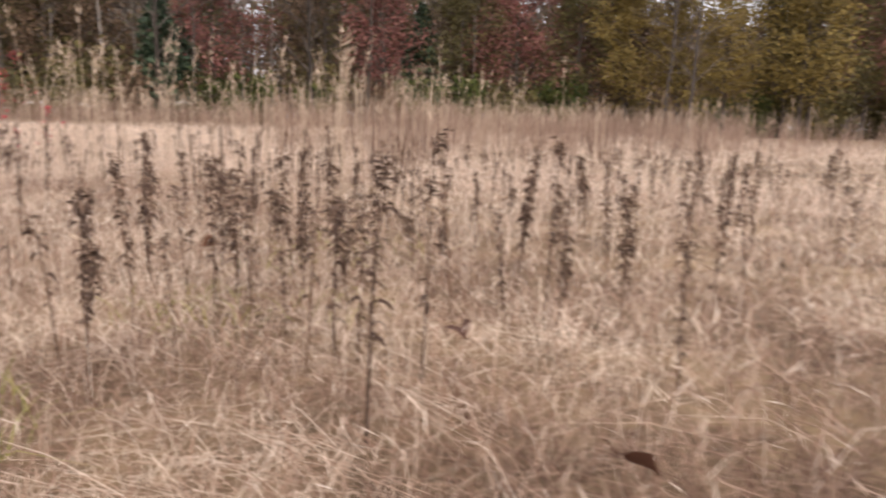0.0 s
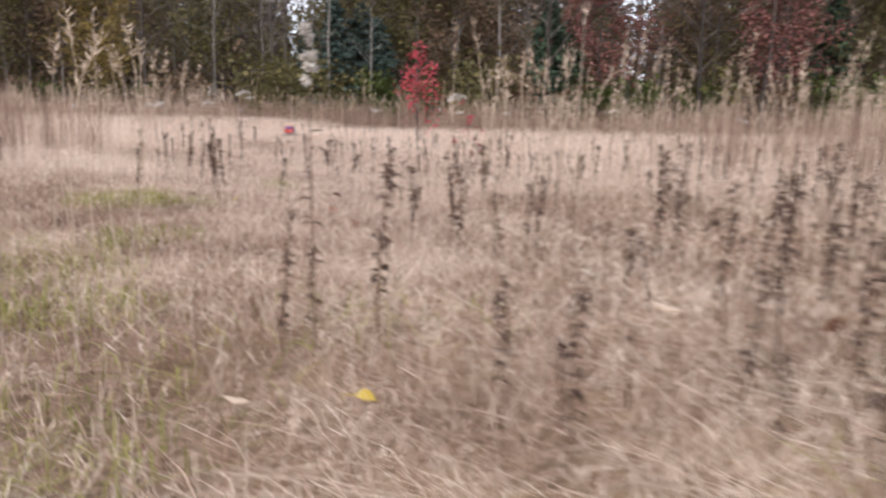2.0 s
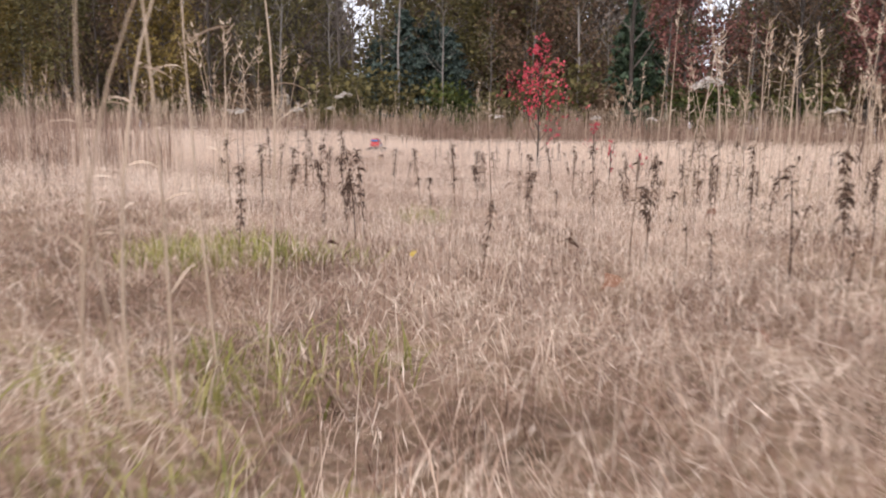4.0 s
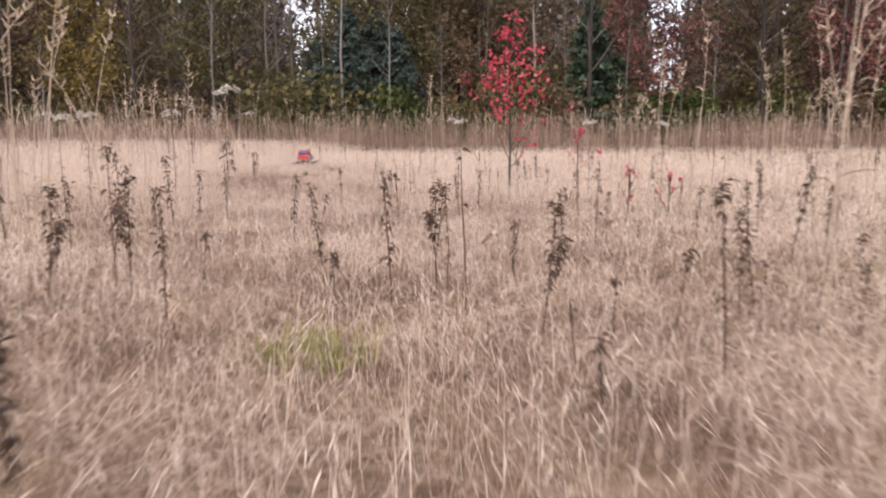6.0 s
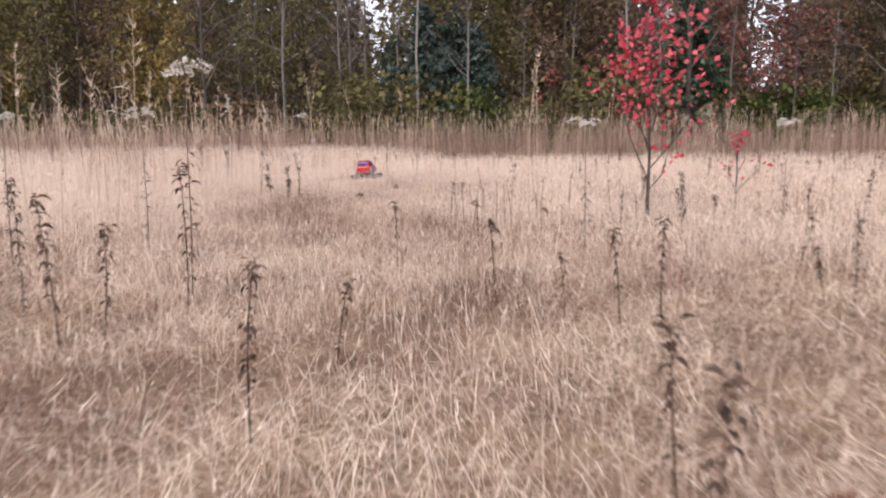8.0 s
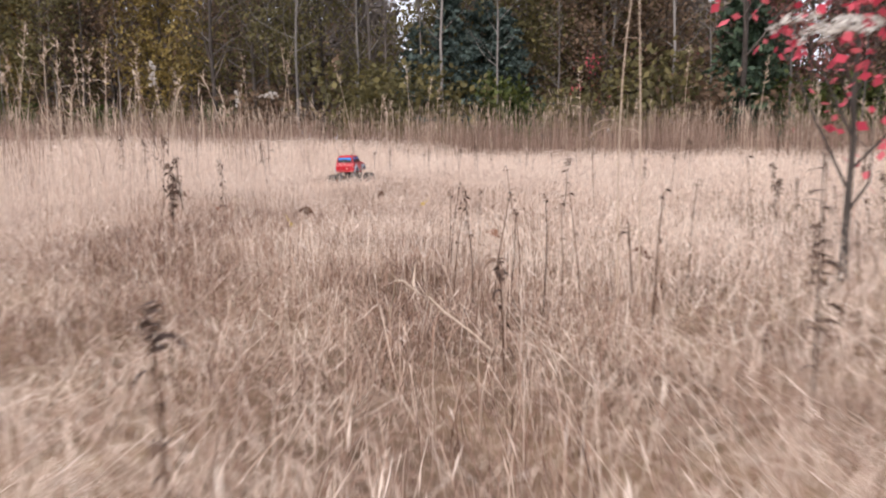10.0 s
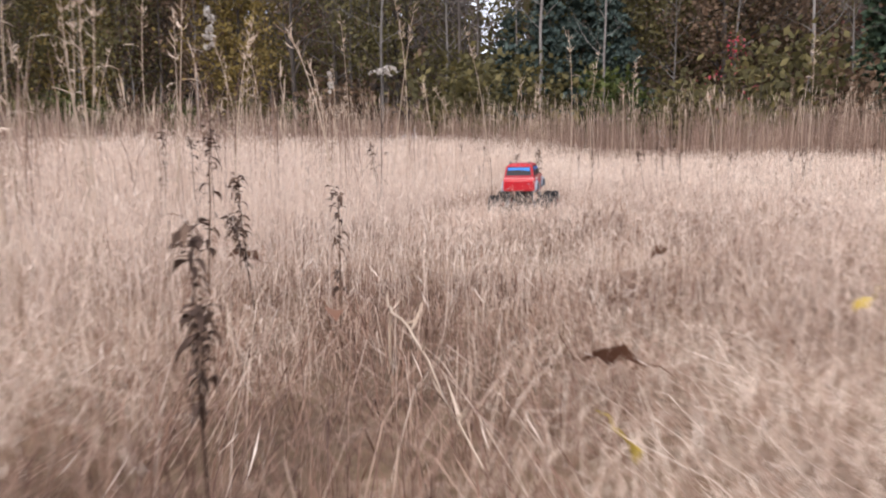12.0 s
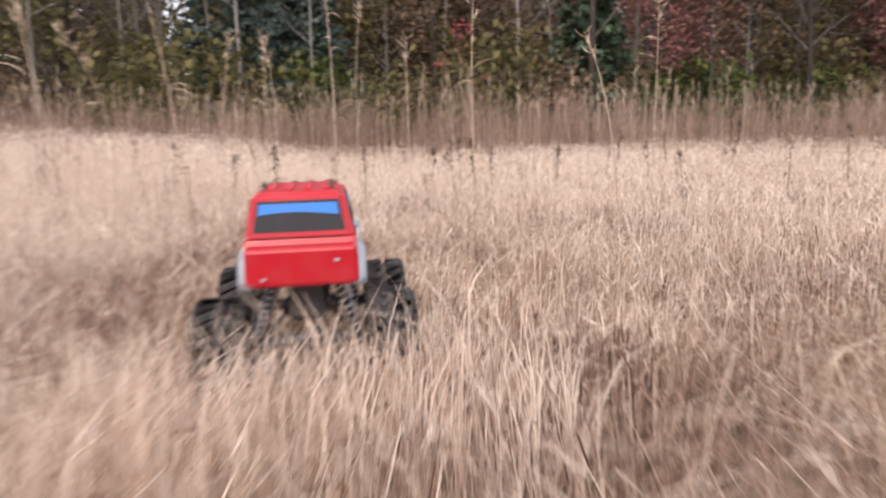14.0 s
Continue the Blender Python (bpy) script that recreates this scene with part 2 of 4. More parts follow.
def patchy(xy, s, seed):
    """A smooth random field between 0 and 1."""
    r = np.random.default_rng(seed)
    out = np.zeros(len(xy))
    for k in range(7):
        a = r.uniform(0, 2 * np.pi)
        w = r.uniform(0.6, 1.9) / s
        out += np.sin((xy[:, 0] * np.cos(a) + xy[:, 1] * np.sin(a)) * w * 2 * np.pi + r.uniform(0, 6.28))
    return np.clip(0.5 + out / 6.0, 0, 1)


def off_truck(xy, margin=0.0):
    c, s = math.cos(radians(TRUCK_TURN)), math.sin(radians(TRUCK_TURN))
    d = xy - np.array(TRUCK_AT)
    u, w = d[:, 0] * c + d[:, 1] * s, -d[:, 0] * s + d[:, 1] * c
    return (np.abs(u) > 0.2 + margin) | (np.abs(w) > 0.27 + margin)


def scatter(x0, x1, y0, y1, density):
    n = int((x1 - x0) * (y1 - y0) * density)
    return np.column_stack([rng.uniform(x0, x1, n), rng.uniform(y0, y1, n)])


def band(density, near, far, x0=-30, x1=34, y0=-6, y1=30):
    """Points whose distance from the walked line lies between near and far."""
    x0, x1 = max(x0, -2.5 - far), min(x1, 2.6 + far)
    y0, y1 = max(y0, -5 - far * 0.3), min(y1, 15.5 + far)
    xy = scatter(x0, x1, y0, y1, density)
    d = line_distance(xy)
    return xy[(d >= near) & (d < far)]


def meadow():
    parts_straw, parts_haze = [], []
    for density, near, far, w in ((2300, 0, 1.3, 0.0025), (1050, 1.3, 3.2, 0.0034), (290, 3.2, 8, 0.0060), (42, 8, 28, 0.014)):
        xy = band(density, near, far)
        xy = xy[off_truck(xy) | (rng.uniform(0, 1, len(xy)) < 0.25)]
        n = len(xy)
        tuft = np.clip(1.6 * patchy(xy, 0.4, 3) - 0.3, 0, 1) * 0.65 + patchy(xy, 2.6, 4) * 0.35
        late = 0.62 + 0.5 * np.clip((xy[:, 1] - 7) / 3, 0, 1)
        h = (rng.uniform(0.02, 0.1, n) + 0.15 * tuft * rng.uniform(0.2, 1, n)) * late
        h = np.where(off_truck(xy, 0.02), h, h * 0.3)
        lie = np.where(rng.uniform(0, 1, n) < 0.58, 2.5, 1.0)
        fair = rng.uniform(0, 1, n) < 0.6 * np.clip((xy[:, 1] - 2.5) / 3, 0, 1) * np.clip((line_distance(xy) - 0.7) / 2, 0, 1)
        out, wide = rng.gamma(2.2, 0.055, n) * lie, w * rng.uniform(0.5, 1.6, n)
        parts_straw.append(blades(xy[~fair], h[~fair], out[~fair], wide[~fair], 0.9))
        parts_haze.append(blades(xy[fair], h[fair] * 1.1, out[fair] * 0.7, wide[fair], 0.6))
        # long arching straws
        k = rng.uniform(0, 1, n) < 0.014
        xa = xy[k & off_truck(xy, 0.05)]
        parts_straw.append(blades(xa, rng.uniform(0.12, 0.3, len(xa)), rng.gamma(3.0, 0.09, len(xa)), w * rng.uniform(0.55, 1.15, len(xa)), 1.0))
        # upright fine seed stems over the mat
        pale = np.clip(1.7 * patchy(xy, 3.5, 11) - 0.35, 0, 1) * np.clip((xy[:, 1] + 4) / 8, 0.15, 1)
        k = rng.uniform(0, 1, n) < 0.03 + (0.17 if near < 1 else 0.32) * pale + (0.34 if near > 3 else 0) + 0.25 * np.clip((-2.2 - xy[:, 0]) / 1.0, 0, 1) * np.clip((xy[:, 1] - 8) / 3, 0, 1)
        xs = xy[k & off_truck(xy, 0.03)]
        m = len(xs)
        rise = 0.28 * np.clip((-2.4 - xs[:, 0]) / 1.5, 0, 1) * np.clip((xs[:, 1] - 8) / 3, 0, 1)
        hs = (rng.uniform(0.11, 0.26, m) + 0.09 * patchy(xs, 3.0, 12)) * (0.85 + 0.3 * np.clip((xs[:, 1] - 7) / 3, 0, 1)) + rise
        parts_haze.append(blades(xs, hs, rng.gamma(2.0, 0.075, m), w * rng.uniform(0.35, 0.75, m), 0.3))
        # loose seed heads: short hairs about the stem tops
        for rep in range(3):
            jit = rng.normal(0, 0.022, (m, 2))
            base = np.column_stack([xs + jit, gz(xs[:, 0], xs[:, 1]) + hs * rng.uniform(0.62, 0.95, m)])
            tip = base + np.column_stack([rng.normal(0, 0.03, (m, 2)), rng.uniform(0.0, 0.05, m)])
            parts_haze.append(hairs_of(base, tip, w * rng.uniform(0.7, 1.5, m)))
    # straw pressed up round the truck
    n = 2600
    xy = np.array(TRUCK_AT) + rng.uniform(-0.62, 0.62, (n, 2))
    xy = xy[off_truck(xy)]
    n = len(xy)
    parts_straw.append(blades(xy, rng.uniform(0.08, 0.24, n), rng.gamma(2.2, 0.05, n), 0.003 * rng.uniform(0.5, 1.4, n), 0.6))
    n = 2400
    u, v = rng.uniform(-0.36, 0.36, n), rng.uniform(-0.62, -0.2, n)
    xy = np.array(TRUCK_AT) + np.column_stack([u, v])
    xy = xy[off_truck(xy, -0.01)]
    n = len(xy)
    parts_haze.append(blades(xy, rng.uniform(0.1, 0.27, n), rng.gamma(2.4, 0.05, n), 0.0028 * rng.uniform(0.4, 1.3, n), 0.5))
    tagged(new("dry_grass", raw_mesh("dry_grass", *join(parts_straw), M["straw"])), "matted tan and russet dry meadow grass covering the field", "grass", kind="stuff")
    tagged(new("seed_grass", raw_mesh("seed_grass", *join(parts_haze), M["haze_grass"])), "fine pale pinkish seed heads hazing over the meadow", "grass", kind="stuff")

meadow()


# ---- tall bunch grass along the field's edge and in clumps beside the line ----
def tall_grass():
    spots = []
    far = scatter(-36, 42, 24.3, 38, 6.5)
    far = far[far[:, 1] > 24.3 + 4.5 * patchy(far, 7, 28) * rng.uniform(0.6, 1, len(far))]
    spots.append(far[rng.uniform(0, 1, len(far)) < 0.16 + 0.66 * patchy(far, 6, 21)])
    left = scatter(-14, -2.9, 5.0, 23, 5.0)
    edge = -3.4 - 0.02 * (left[:, 1] - 8) ** 2 * 0.2
    spots.append(left[(left[:, 0] < edge - 1.2 * patchy(left, 4, 22)) & (rng.uniform(0, 1, len(left)) < 0.15 + 0.75 * patchy(left, 3, 23))])
    right = scatter(3.2, 24, -1, 23, 5.0)
    keep = (right[:, 0] > 3.6 + 1.6 * patchy(right, 4, 24)) & (right[:, 1] > 1.0 + 0.3 * right[:, 0]) & (right[:, 1] < 3.0 + 1.15 * right[:, 0])
    spots.append(right[keep & (rng.uniform(0, 1, len(right)) < 0.1 + 0.6 * patchy(right, 3, 25))])
    clumps = np.concatenate(spots)
    per = 17
    xy = np.repeat(clumps, per, 0)
    xy = xy + rng.normal(0, 0.09, xy.shape)
    size = np.repeat((rng.uniform(0.5, 1.05, len(clumps)) + 0.55 * patchy(clumps, 1.6, 27)) * np.where(clumps[:, 1] > 24, 1.3, 1.0), per)
    n = len(xy)
    h = size * rng.uniform(0.45, 1.12, n)
    tagged(new("bunch_grass", raw_mesh("bunch_grass", *blades(xy, h, rng.gamma(2.0, 0.07, n) * size, 0.0075 * rng.uniform(0.5, 1.4, n), 0.12), M["tall_grass"])), "tall reddish tan bunch grass along the edge of the field", "grass", kind="stuff")
    # bleached stalks that stand over the clumps
    pick = clumps[rng.uniform(0, 1, len(clumps)) < 0.4]
    xs = np.repeat(pick, 2, 0) + rng.normal(0, 0.12, (len(pick) * 2, 2))
    m = len(xs)
    hs = rng.uniform(0.8, 1.4, m) * np.where(xs[:, 1] > 24, 1.4, 1.0)
    stalk = blades(xs, hs, rng.gamma(2.0, 0.06, m), 0.009 * rng.uniform(0.6, 1.2, m), 0.05)
    plume = []
    for rep in range(4):
        base = np.column_stack([xs, gz(xs[:, 0], xs[:, 1]) + hs * rng.uniform(0.72, 0.9, m)])
        tip = base + np.column_stack([rng.normal(0, 0.035, (m, 2)), rng.uniform(0.1, 0.22, m)])
        plume.append(ribbons(base, tip, (base + tip) / 2, np.full(m, 0.009), rng.uniform(0, 6.28, m)))
    tagged(new("reed_stalks", raw_mesh("reed_stalks", *join([stalk] + plume), M["pale_reed"])), "bleached straw-coloured stalks rising above the bunch grass", "grass", kind="stuff")


tall_grass()


# ---- leaves as small bent quads ----
def leaf_quads(centres, size, spread=1.0):
    """Leaf-like four-cornered pieces, turned every way; spread above 1 makes them long."""
    n = len(centres)
    a = rng.normal(0, 1, (n, 3))
    a /= np.linalg.norm(a, axis=1)[:, None]
    b = np.cross(a, rng.normal(0, 1, (n, 3)))
    b /= np.linalg.norm(b, axis=1)[:, None] + 1e-9
    s = (np.broadcast_to(size, n) * rng.uniform(0.6, 1.4, n))[:, None]
    v = np.stack([centres - a * s * 0.5 * spread, centres + b * s * 0.33, centres + a * s * 0.5 * spread, centres - b * s * 0.33], 1).reshape(-1, 3)
    f = np.arange(n * 4)
    return v, f, np.full(n, 4)


# ---- trees ----
def limb_tree(seed, height, girth, limbs, first=0.25, upward=0.55, reach=0.32, crook=0.03):
    """Trunk and limbs in one bmesh each, and the points along the limbs that carry leaves."""
    r = random.Random(seed)
    trunk = bmesh.new()
    pts, x, y = [], 0.0, 0.0
    steps = 9
    for i in range(steps + 1):
        pts.append((x, y, height * i / steps - (0.15 if i == 0 else 0)))
        x += r.gauss(0, crook * height / steps)
        y += r.gauss(0, crook * height / steps)
    tube(trunk, pts, [max(0.006, girth * (1.25 if i == 0 else 1) * (1 - 0.93 * i / steps)) for i in range(steps + 1)], 8)
    wood = bmesh.new()
    carry = []
    for k in range(limbs):
        u = first + (1 - first) * (k + r.random()) / limbs
        i = min(steps - 1, int(u * steps))
        t = u * steps - i
        p = Vector(pts[i]).lerp(Vector(pts[i + 1]), t)
        az = k * 2.4 + r.uniform(-0.5, 0.5)
        length = height * reach * (1.1 - u * 0.75) * r.uniform(0.7, 1.2)
        d = Vector((math.cos(az), math.sin(az), upward * r.uniform(0.5, 1.5)))
        d.normalize()
        line = [p]
        for s in range(5):
            d = (d + Vector((r.gauss(0, 0.16), r.gauss(0, 0.16), r.gauss(0.06, 0.1)))).normalized()
            line.append(line[-1] + d * length / 5)
            if s > 0:
                carry.append((line[-1], length * 0.22))
        g = max(0.005, girth * 0.42 * (1 - u * 0.75))
        tube(wood, line, [g * (1 - 0.16 * s) for s in range(6)], 4)
        for _ in range(3):
            s = r.randint(1, 4)
            d2 = (d + Vector((r.gauss(0, 0.7), r.gauss(0, 0.7), r.gauss(0.2, 0.4)))).normalized()
            a = line[s]
            b = a + d2 * length * 0.28
            c = b + (d2 + Vector((0, 0, 0.25))).normalized() * length * 0.25
            tube(wood, [a, b, c], [g * 0.4, g * 0.27, g * 0.1], 3)
            carry.append((b, length * 0.16)), carry.append((c, length * 0.16))
    return trunk, wood, carry


def foliage(carry, count, size, spread=1.0, loose=0.75):
    idx = rng.integers(0, len(carry), count)
    c = np.array([tuple(p) for p, _ in carry])[idx]
    rad = np.array([q for _, q in carry])[idx]
    c = c + rng.normal(0, 1, (count, 3)) * (rad * loose)[:, None]
    return leaf_quads(c, size, spread)


def deciduous(name, seed, height, girth, limbs, leaves, size, leaf, bark, label, category, **shape):
    tree = new(name)
    trunk, wood, carry = limb_tree(seed, height, girth, limbs, **shape)
    part("trunk", trunk, bark, tree)
    part("bough_work", wood, bark, tree)
    if leaves:
        crown = new("crown", raw_mesh("crown", *foliage(carry, leaves, size), leaf))
        crown.parent = tree
    return tagged(tree, label, category)


def conifer(name, seed, height, girth, leaf, label, spread=0.2):
    r = random.Random(seed)
    tree = new(name)
    trunk = bmesh.new()
    tube(trunk, [(0, 0, -0.15), (r.gauss(0, 0.05), r.gauss(0, 0.05), height * 0.5), (0, 0, height)], [girth, girth * 0.6, 0.01], 7)
    part("trunk", trunk, M["bark"], tree)
    wood = bmesh.new()
    centres = []
    for k in range(95):
        u = 0.04 + 0.95 * k / 95
        az = k * 2.4 + r.uniform(-0.4, 0.4)
        ln = height * spread * (1.05 - u) ** 0.8 * r.uniform(0.65, 1.15)
        d = Vector((math.cos(az), math.sin(az), r.uniform(-0.22, 0.12)))
        p = Vector((0, 0, height * u))
        line = [p, p + d * ln * 0.5, p + d * ln + Vector((0, 0, -0.05 * ln))]
        tube(wood, line, [0.025, 0.016, 0.006], 4)
        for _ in range(60):
            t = r.uniform(0.2, 1.05)
            q = p + d * ln * t
            centres.append((q.x + r.gauss(0, 0.11 * ln), q.y + r.gauss(0, 0.11 * ln), q.z + r.gauss(-0.05, 0.1)))
    part("bough_work", wood, M["bark"], tree)
    crown = new("crown", raw_mesh("crown", *leaf_quads(np.array(centres), 0.32, 1.3), leaf))
    crown.parent = tree
    return tagged(tree, label, "conifer tree")


def shrub(name, seed, height, leaves, size, leaf, label):
    r = random.Random(seed)
    bush = new(name)
    wood = bmesh.new()
    carry = []
    for k in range(9):
        az = r.uniform(0, 6.28)
        d = Vector((math.cos(az) * 0.5, math.sin(az) * 0.5, 1)).normalized()
        line = [Vector((0, 0, -0.05))]
        for s in range(5):
            d = (d + Vector((r.gauss(0, 0.2), r.gauss(0, 0.2), 0.05))).normalized()
            line.append(line[-1] + d * height / 5)
            carry.append((line[-1], height * 0.17))
        tube(wood, line, [0.02 * (1 - 0.17 * s) for s in range(6)], 4)
    part("woody_base", wood, M["bark"], bush)
    crown = new("leaves", raw_mesh("leaves", *foliage(carry, leaves, size), leaf))
    crown.parent = bush
    return tagged(bush, label, "shrub")


def at(x, y, turn=0.0):
    return pose(x, y, gzf(x, y), 0, 0, turn)


def place(protos, spots):
    """First use of each kind takes the built one, the others are copies."""
    used = set()
    for kind, x, y, s in spots:
        ob = protos[kind]
        m = at(x, y, random.uniform(0, 360))
        if kind in used:
            ob = copy_thing(ob, m)
        else:
            used.add(kind)
            ob.matrix_basis = m
        ob.scale = (s, s, s * random.uniform(0.92, 1.1))


def forest():
    P = {
        "olive": deciduous("olive_tree_tall", 1, 13, 0.16, 30, 9500, 0.19, M["olive"], M["bark"], "tall woodland tree with thinning olive-brown autumn leaves", "tree", first=0.1),
        "ochre": deciduous("ochre_tree", 2, 11, 0.13, 28, 9000, 0.19, M["ochre"], M["bark"], "woodland tree with yellow-ochre autumn leaves", "tree", first=0.08),
        "rust": deciduous("rust_tree", 3, 13, 0.17, 30, 9200, 0.19, M["rust"], M["bark"], "woodland tree with rust-brown withered leaves", "tree", first=0.1),
        "maple": deciduous("red_maple_tree", 4, 12, 0.14, 30, 9000, 0.19, M["maple"], M["bark"], "maple tree with dusky red autumn leaves at the wood's edge", "tree", first=0.16),
        "bare": deciduous("bare_tree", 5, 14, 0.13, 24, 0, 0, None, M["bark"], "leafless grey-brown woodland tree", "tree", first=0.2, upward=0.9),
        "pale": deciduous("pale_bare_tree", 6, 12, 0.075, 18, 0, 0, None, M["pale_bark"], "slender leafless tree with pale grey bark", "tree", first=0.3, upward=0.9, reach=0.22),
        "pine": conifer("blue_conifer", 7, 12, 0.16, M["needle"], "dense blue-green conifer at the wood's edge", 0.36),
        "cedar": conifer("green_conifer", 8, 10, 0.15, M["cedar"], "dark green conifer at the wood's edge", 0.3),
        "bush": shrub("green_shrub", 9, 2.4, 1500, 0.24, M["shrub"], "green-leaved shrub under the trees"),
        "thicket": shrub("brown_shrub", 10, 2.6, 1200, 0.24, M["rust"], "brown withered shrub under the trees"),
        "olive_bush": shrub("olive_shrub", 11, 3.2, 1400, 0.26, M["olive"], "olive-brown shrub under the trees"),
    }
    spots = [
        ("pine", -4.6, 40.6, 0.62), ("pine", -2.2, 41.8, 0.55), ("pine", -6.4, 42.5, 0.5), ("pine", -3.4, 43.5, 0.66),
        ("ochre", -8.6, 41.5, 0.85), ("ochre", -18.5, 41, 0.95), ("olive", -11.5, 44, 0.95), ("olive", -14.5, 42.5, 0.9),
        ("cedar", 7.8, 40.4, 0.72), ("cedar", 9.2, 42.5, 0.62), ("maple", 11.2, 42.5, 1.0), ("maple", 13.6, 44, 0.95),
        ("rust", 2.2, 42.5, 0.95), ("rust", 4.6, 45, 1.05), ("olive", 0.6, 47, 1.0), ("rust", 15.8, 42, 0.9),
        ("olive", 18.4, 43, 1.0), ("maple", 21.5, 41, 1.0), ("cedar", 24.5, 41, 0.85), ("olive", 27.0, 40, 0.9), ("maple", 30.5, 38.5, 1.0),
        ("bush", 9.2, 40.5, 1.0), ("bush", 12.5, 40, 1.1), ("bush", 17.0, 39.5, 1.0), ("bush", 22.6, 38.5, 1.2), ("bush", 26.0, 37.5, 1.3), ("bush", 33.0, 36, 1.4),
        ("bush", 6.4, 41, 0.9), ("olive", 34.5, 37, 0.9), ("rust", 38, 36, 1.0), ("ochre", 41, 34, 0.9), ("maple", 36.5, 40, 1.0),
        ("rust", -21.5, 42, 1.0), ("olive", -24.5, 41, 0.95), ("ochre", -27.5, 42, 0.9), ("olive", -31, 40, 1.0), ("rust", -34.5, 41, 1.0),
    ]
    for k in range(34):
        x = -36 + 78 * (k + random.random()) / 34
        spots.append((random.choice(["thicket", "olive_bush", "thicket", "olive_bush", "bush"]), x, random.uniform(38.5, 41.5) - max(0, x - 20) * 0.2, random.uniform(0.75, 1.15)))
    for k in range(46):
        x = -38 + 84 * (k + random.random()) / 46
        spots.append((random.choice(["bare", "bare", "pale", "olive", "rust"]), x, random.uniform(43, 58) - max(0, x - 20) * 0.2, random.uniform(0.85, 1.2)))
    for k in range(26):
        spots.append((random.choice(["olive", "rust", "maple", "bare", "ochre", "olive_bush", "thicket", "bush"]), 34 + 36 * (k + random.random()) / 26, random.uniform(26, 42) - 0.2 * k, random.uniform(0.85, 1.15)))
    for k in range(36):
        spots.append((random.choice(["bare", "pale", "pale"]), -34 + 70 * (k + random.random()) / 36, random.uniform(38.8, 41.5), random.uniform(0.6, 1.1)))
    for k in range(34):
        x = 44 + 58 * (k + random.random()) / 34
        spots.append((random.choice(["olive", "rust", "maple", "olive", "olive_bush", "bush", "cedar"]), x, 30 - (x - 44) * 0.32 + random.uniform(-3, 5), random.uniform(0.85, 1.2)))
    # the wood thins out in two places, where the sky shows between bare trunks
    def thin(kind, x, y):
        open_here = abs(x + 0.155 * y + 0.5) < 2.0 or abs(x - 0.29 * y - 0.3) < 1.3
        return "bare" if open_here and kind in ("olive", "rust", "ochre", "maple") else kind
    spots = [(thin(kind, x, y), x, y, s) for kind, x, y, s in spots]
    place(P, spots)
    # the deep wood behind: trunks, twigs and a brown understorey that nobody could count
    n = 600
    xy = np.column_stack([rng.uniform(-75, 120, n), rng.uniform(56, 105, n)])
    base = np.column_stack([xy, np.full(n, -0.2)])
    lean = rng.normal(0, 0.5, (n, 2))
    h = rng.uniform(9, 19, n)
    tip = base + np.column_stack([lean, h])
    rows = []
    w = rng.uniform(0.12, 0.4, n)
    for turn in (0.0, 1.05, 2.09):
        rows.append(ribbons(base, tip, (base + tip) / 2, w, np.full(n, turn)))
    k = 9000
    own = rng.integers(0, n, k)
    start = base[own] + (tip - base)[own] * rng.uniform(0.15, 0.95, k)[:, None]
    end = start + np.column_stack([rng.normal(0, 1.1, (k, 2)), rng.uniform(0.2, 2.2, k)])
    rows.append(ribbons(start, end, (start + end) / 2 + rng.normal(0, 0.1, (k, 3)), rng.uniform(0.03, 0.09, k), rng.uniform(0, 6.28, k)))
    tagged(new("deep_wood", raw_mesh("deep_wood", *join(rows), M["twig"])), "grey-brown trunks and twigs deep in the autumn wood", "woods", kind="stuff")
    # leafless crowns that close the view higher up
    k = 68000
    high = np.column_stack([rng.uniform(-75, 125, k), rng.uniform(60, 108, k), rng.uniform(2, 15, k)])
    open_sky = (np.abs(high[:, 0] + 0.155 * high[:, 1] + 0.5) < 2.8) | (np.abs(high[:, 0] - 0.29 * high[:, 1] - 0.3) < 2.2)
    high = high[~open_sky | (rng.uniform(0, 1, k) < 0.12)]
    tagged(new("far_crowns", raw_mesh("far_crowns", *leaf_quads(high, 0.75, 2.0), M["twig"])), "grey-brown haze of leafless crowns deep in the wood", "woods", kind="stuff")
    k = 42000
    low = np.column_stack([rng.uniform(-75, 125, k), rng.uniform(52, 105, k), rng.gamma(2.4, 2.4, k)])
    gap = (np.abs(low[:, 0] + 0.155 * low[:, 1] + 0.5) < 2.8) | (np.abs(low[:, 0] - 0.29 * low[:, 1] - 0.3) < 2.2)
    low = low[~(gap & (low[:, 2] > 4.5))]
    tagged(new("wood_understorey", raw_mesh("wood_understorey", *leaf_quads(low, 0.85), M["rust"])), "brown and olive understorey leaves deep in the wood", "woods", kind="stuff")


forest()


# ---- the scarlet sapling in the field ----
def sapling(name, seed, height, girth, limbs, leaves, size, label):
    tree = new(name)
    trunk, wood, carry = limb_tree(seed, height, girth, limbs, first=0.15, upward=1.9, reach=0.55, crook=0.04)
    part("trunk", trunk, M["bark"], tree)
    part("bough_work", wood, M["bark"], tree)
    upper = [c for c in carry if c[0].z > height * 0.22]
    crown = new("crown", raw_mesh("crown", *foliage(upper, leaves, size, 0.95, 0.38), M["red_leaf"]))
    crown.parent = tree
    return tagged(tree, label, "sapling")


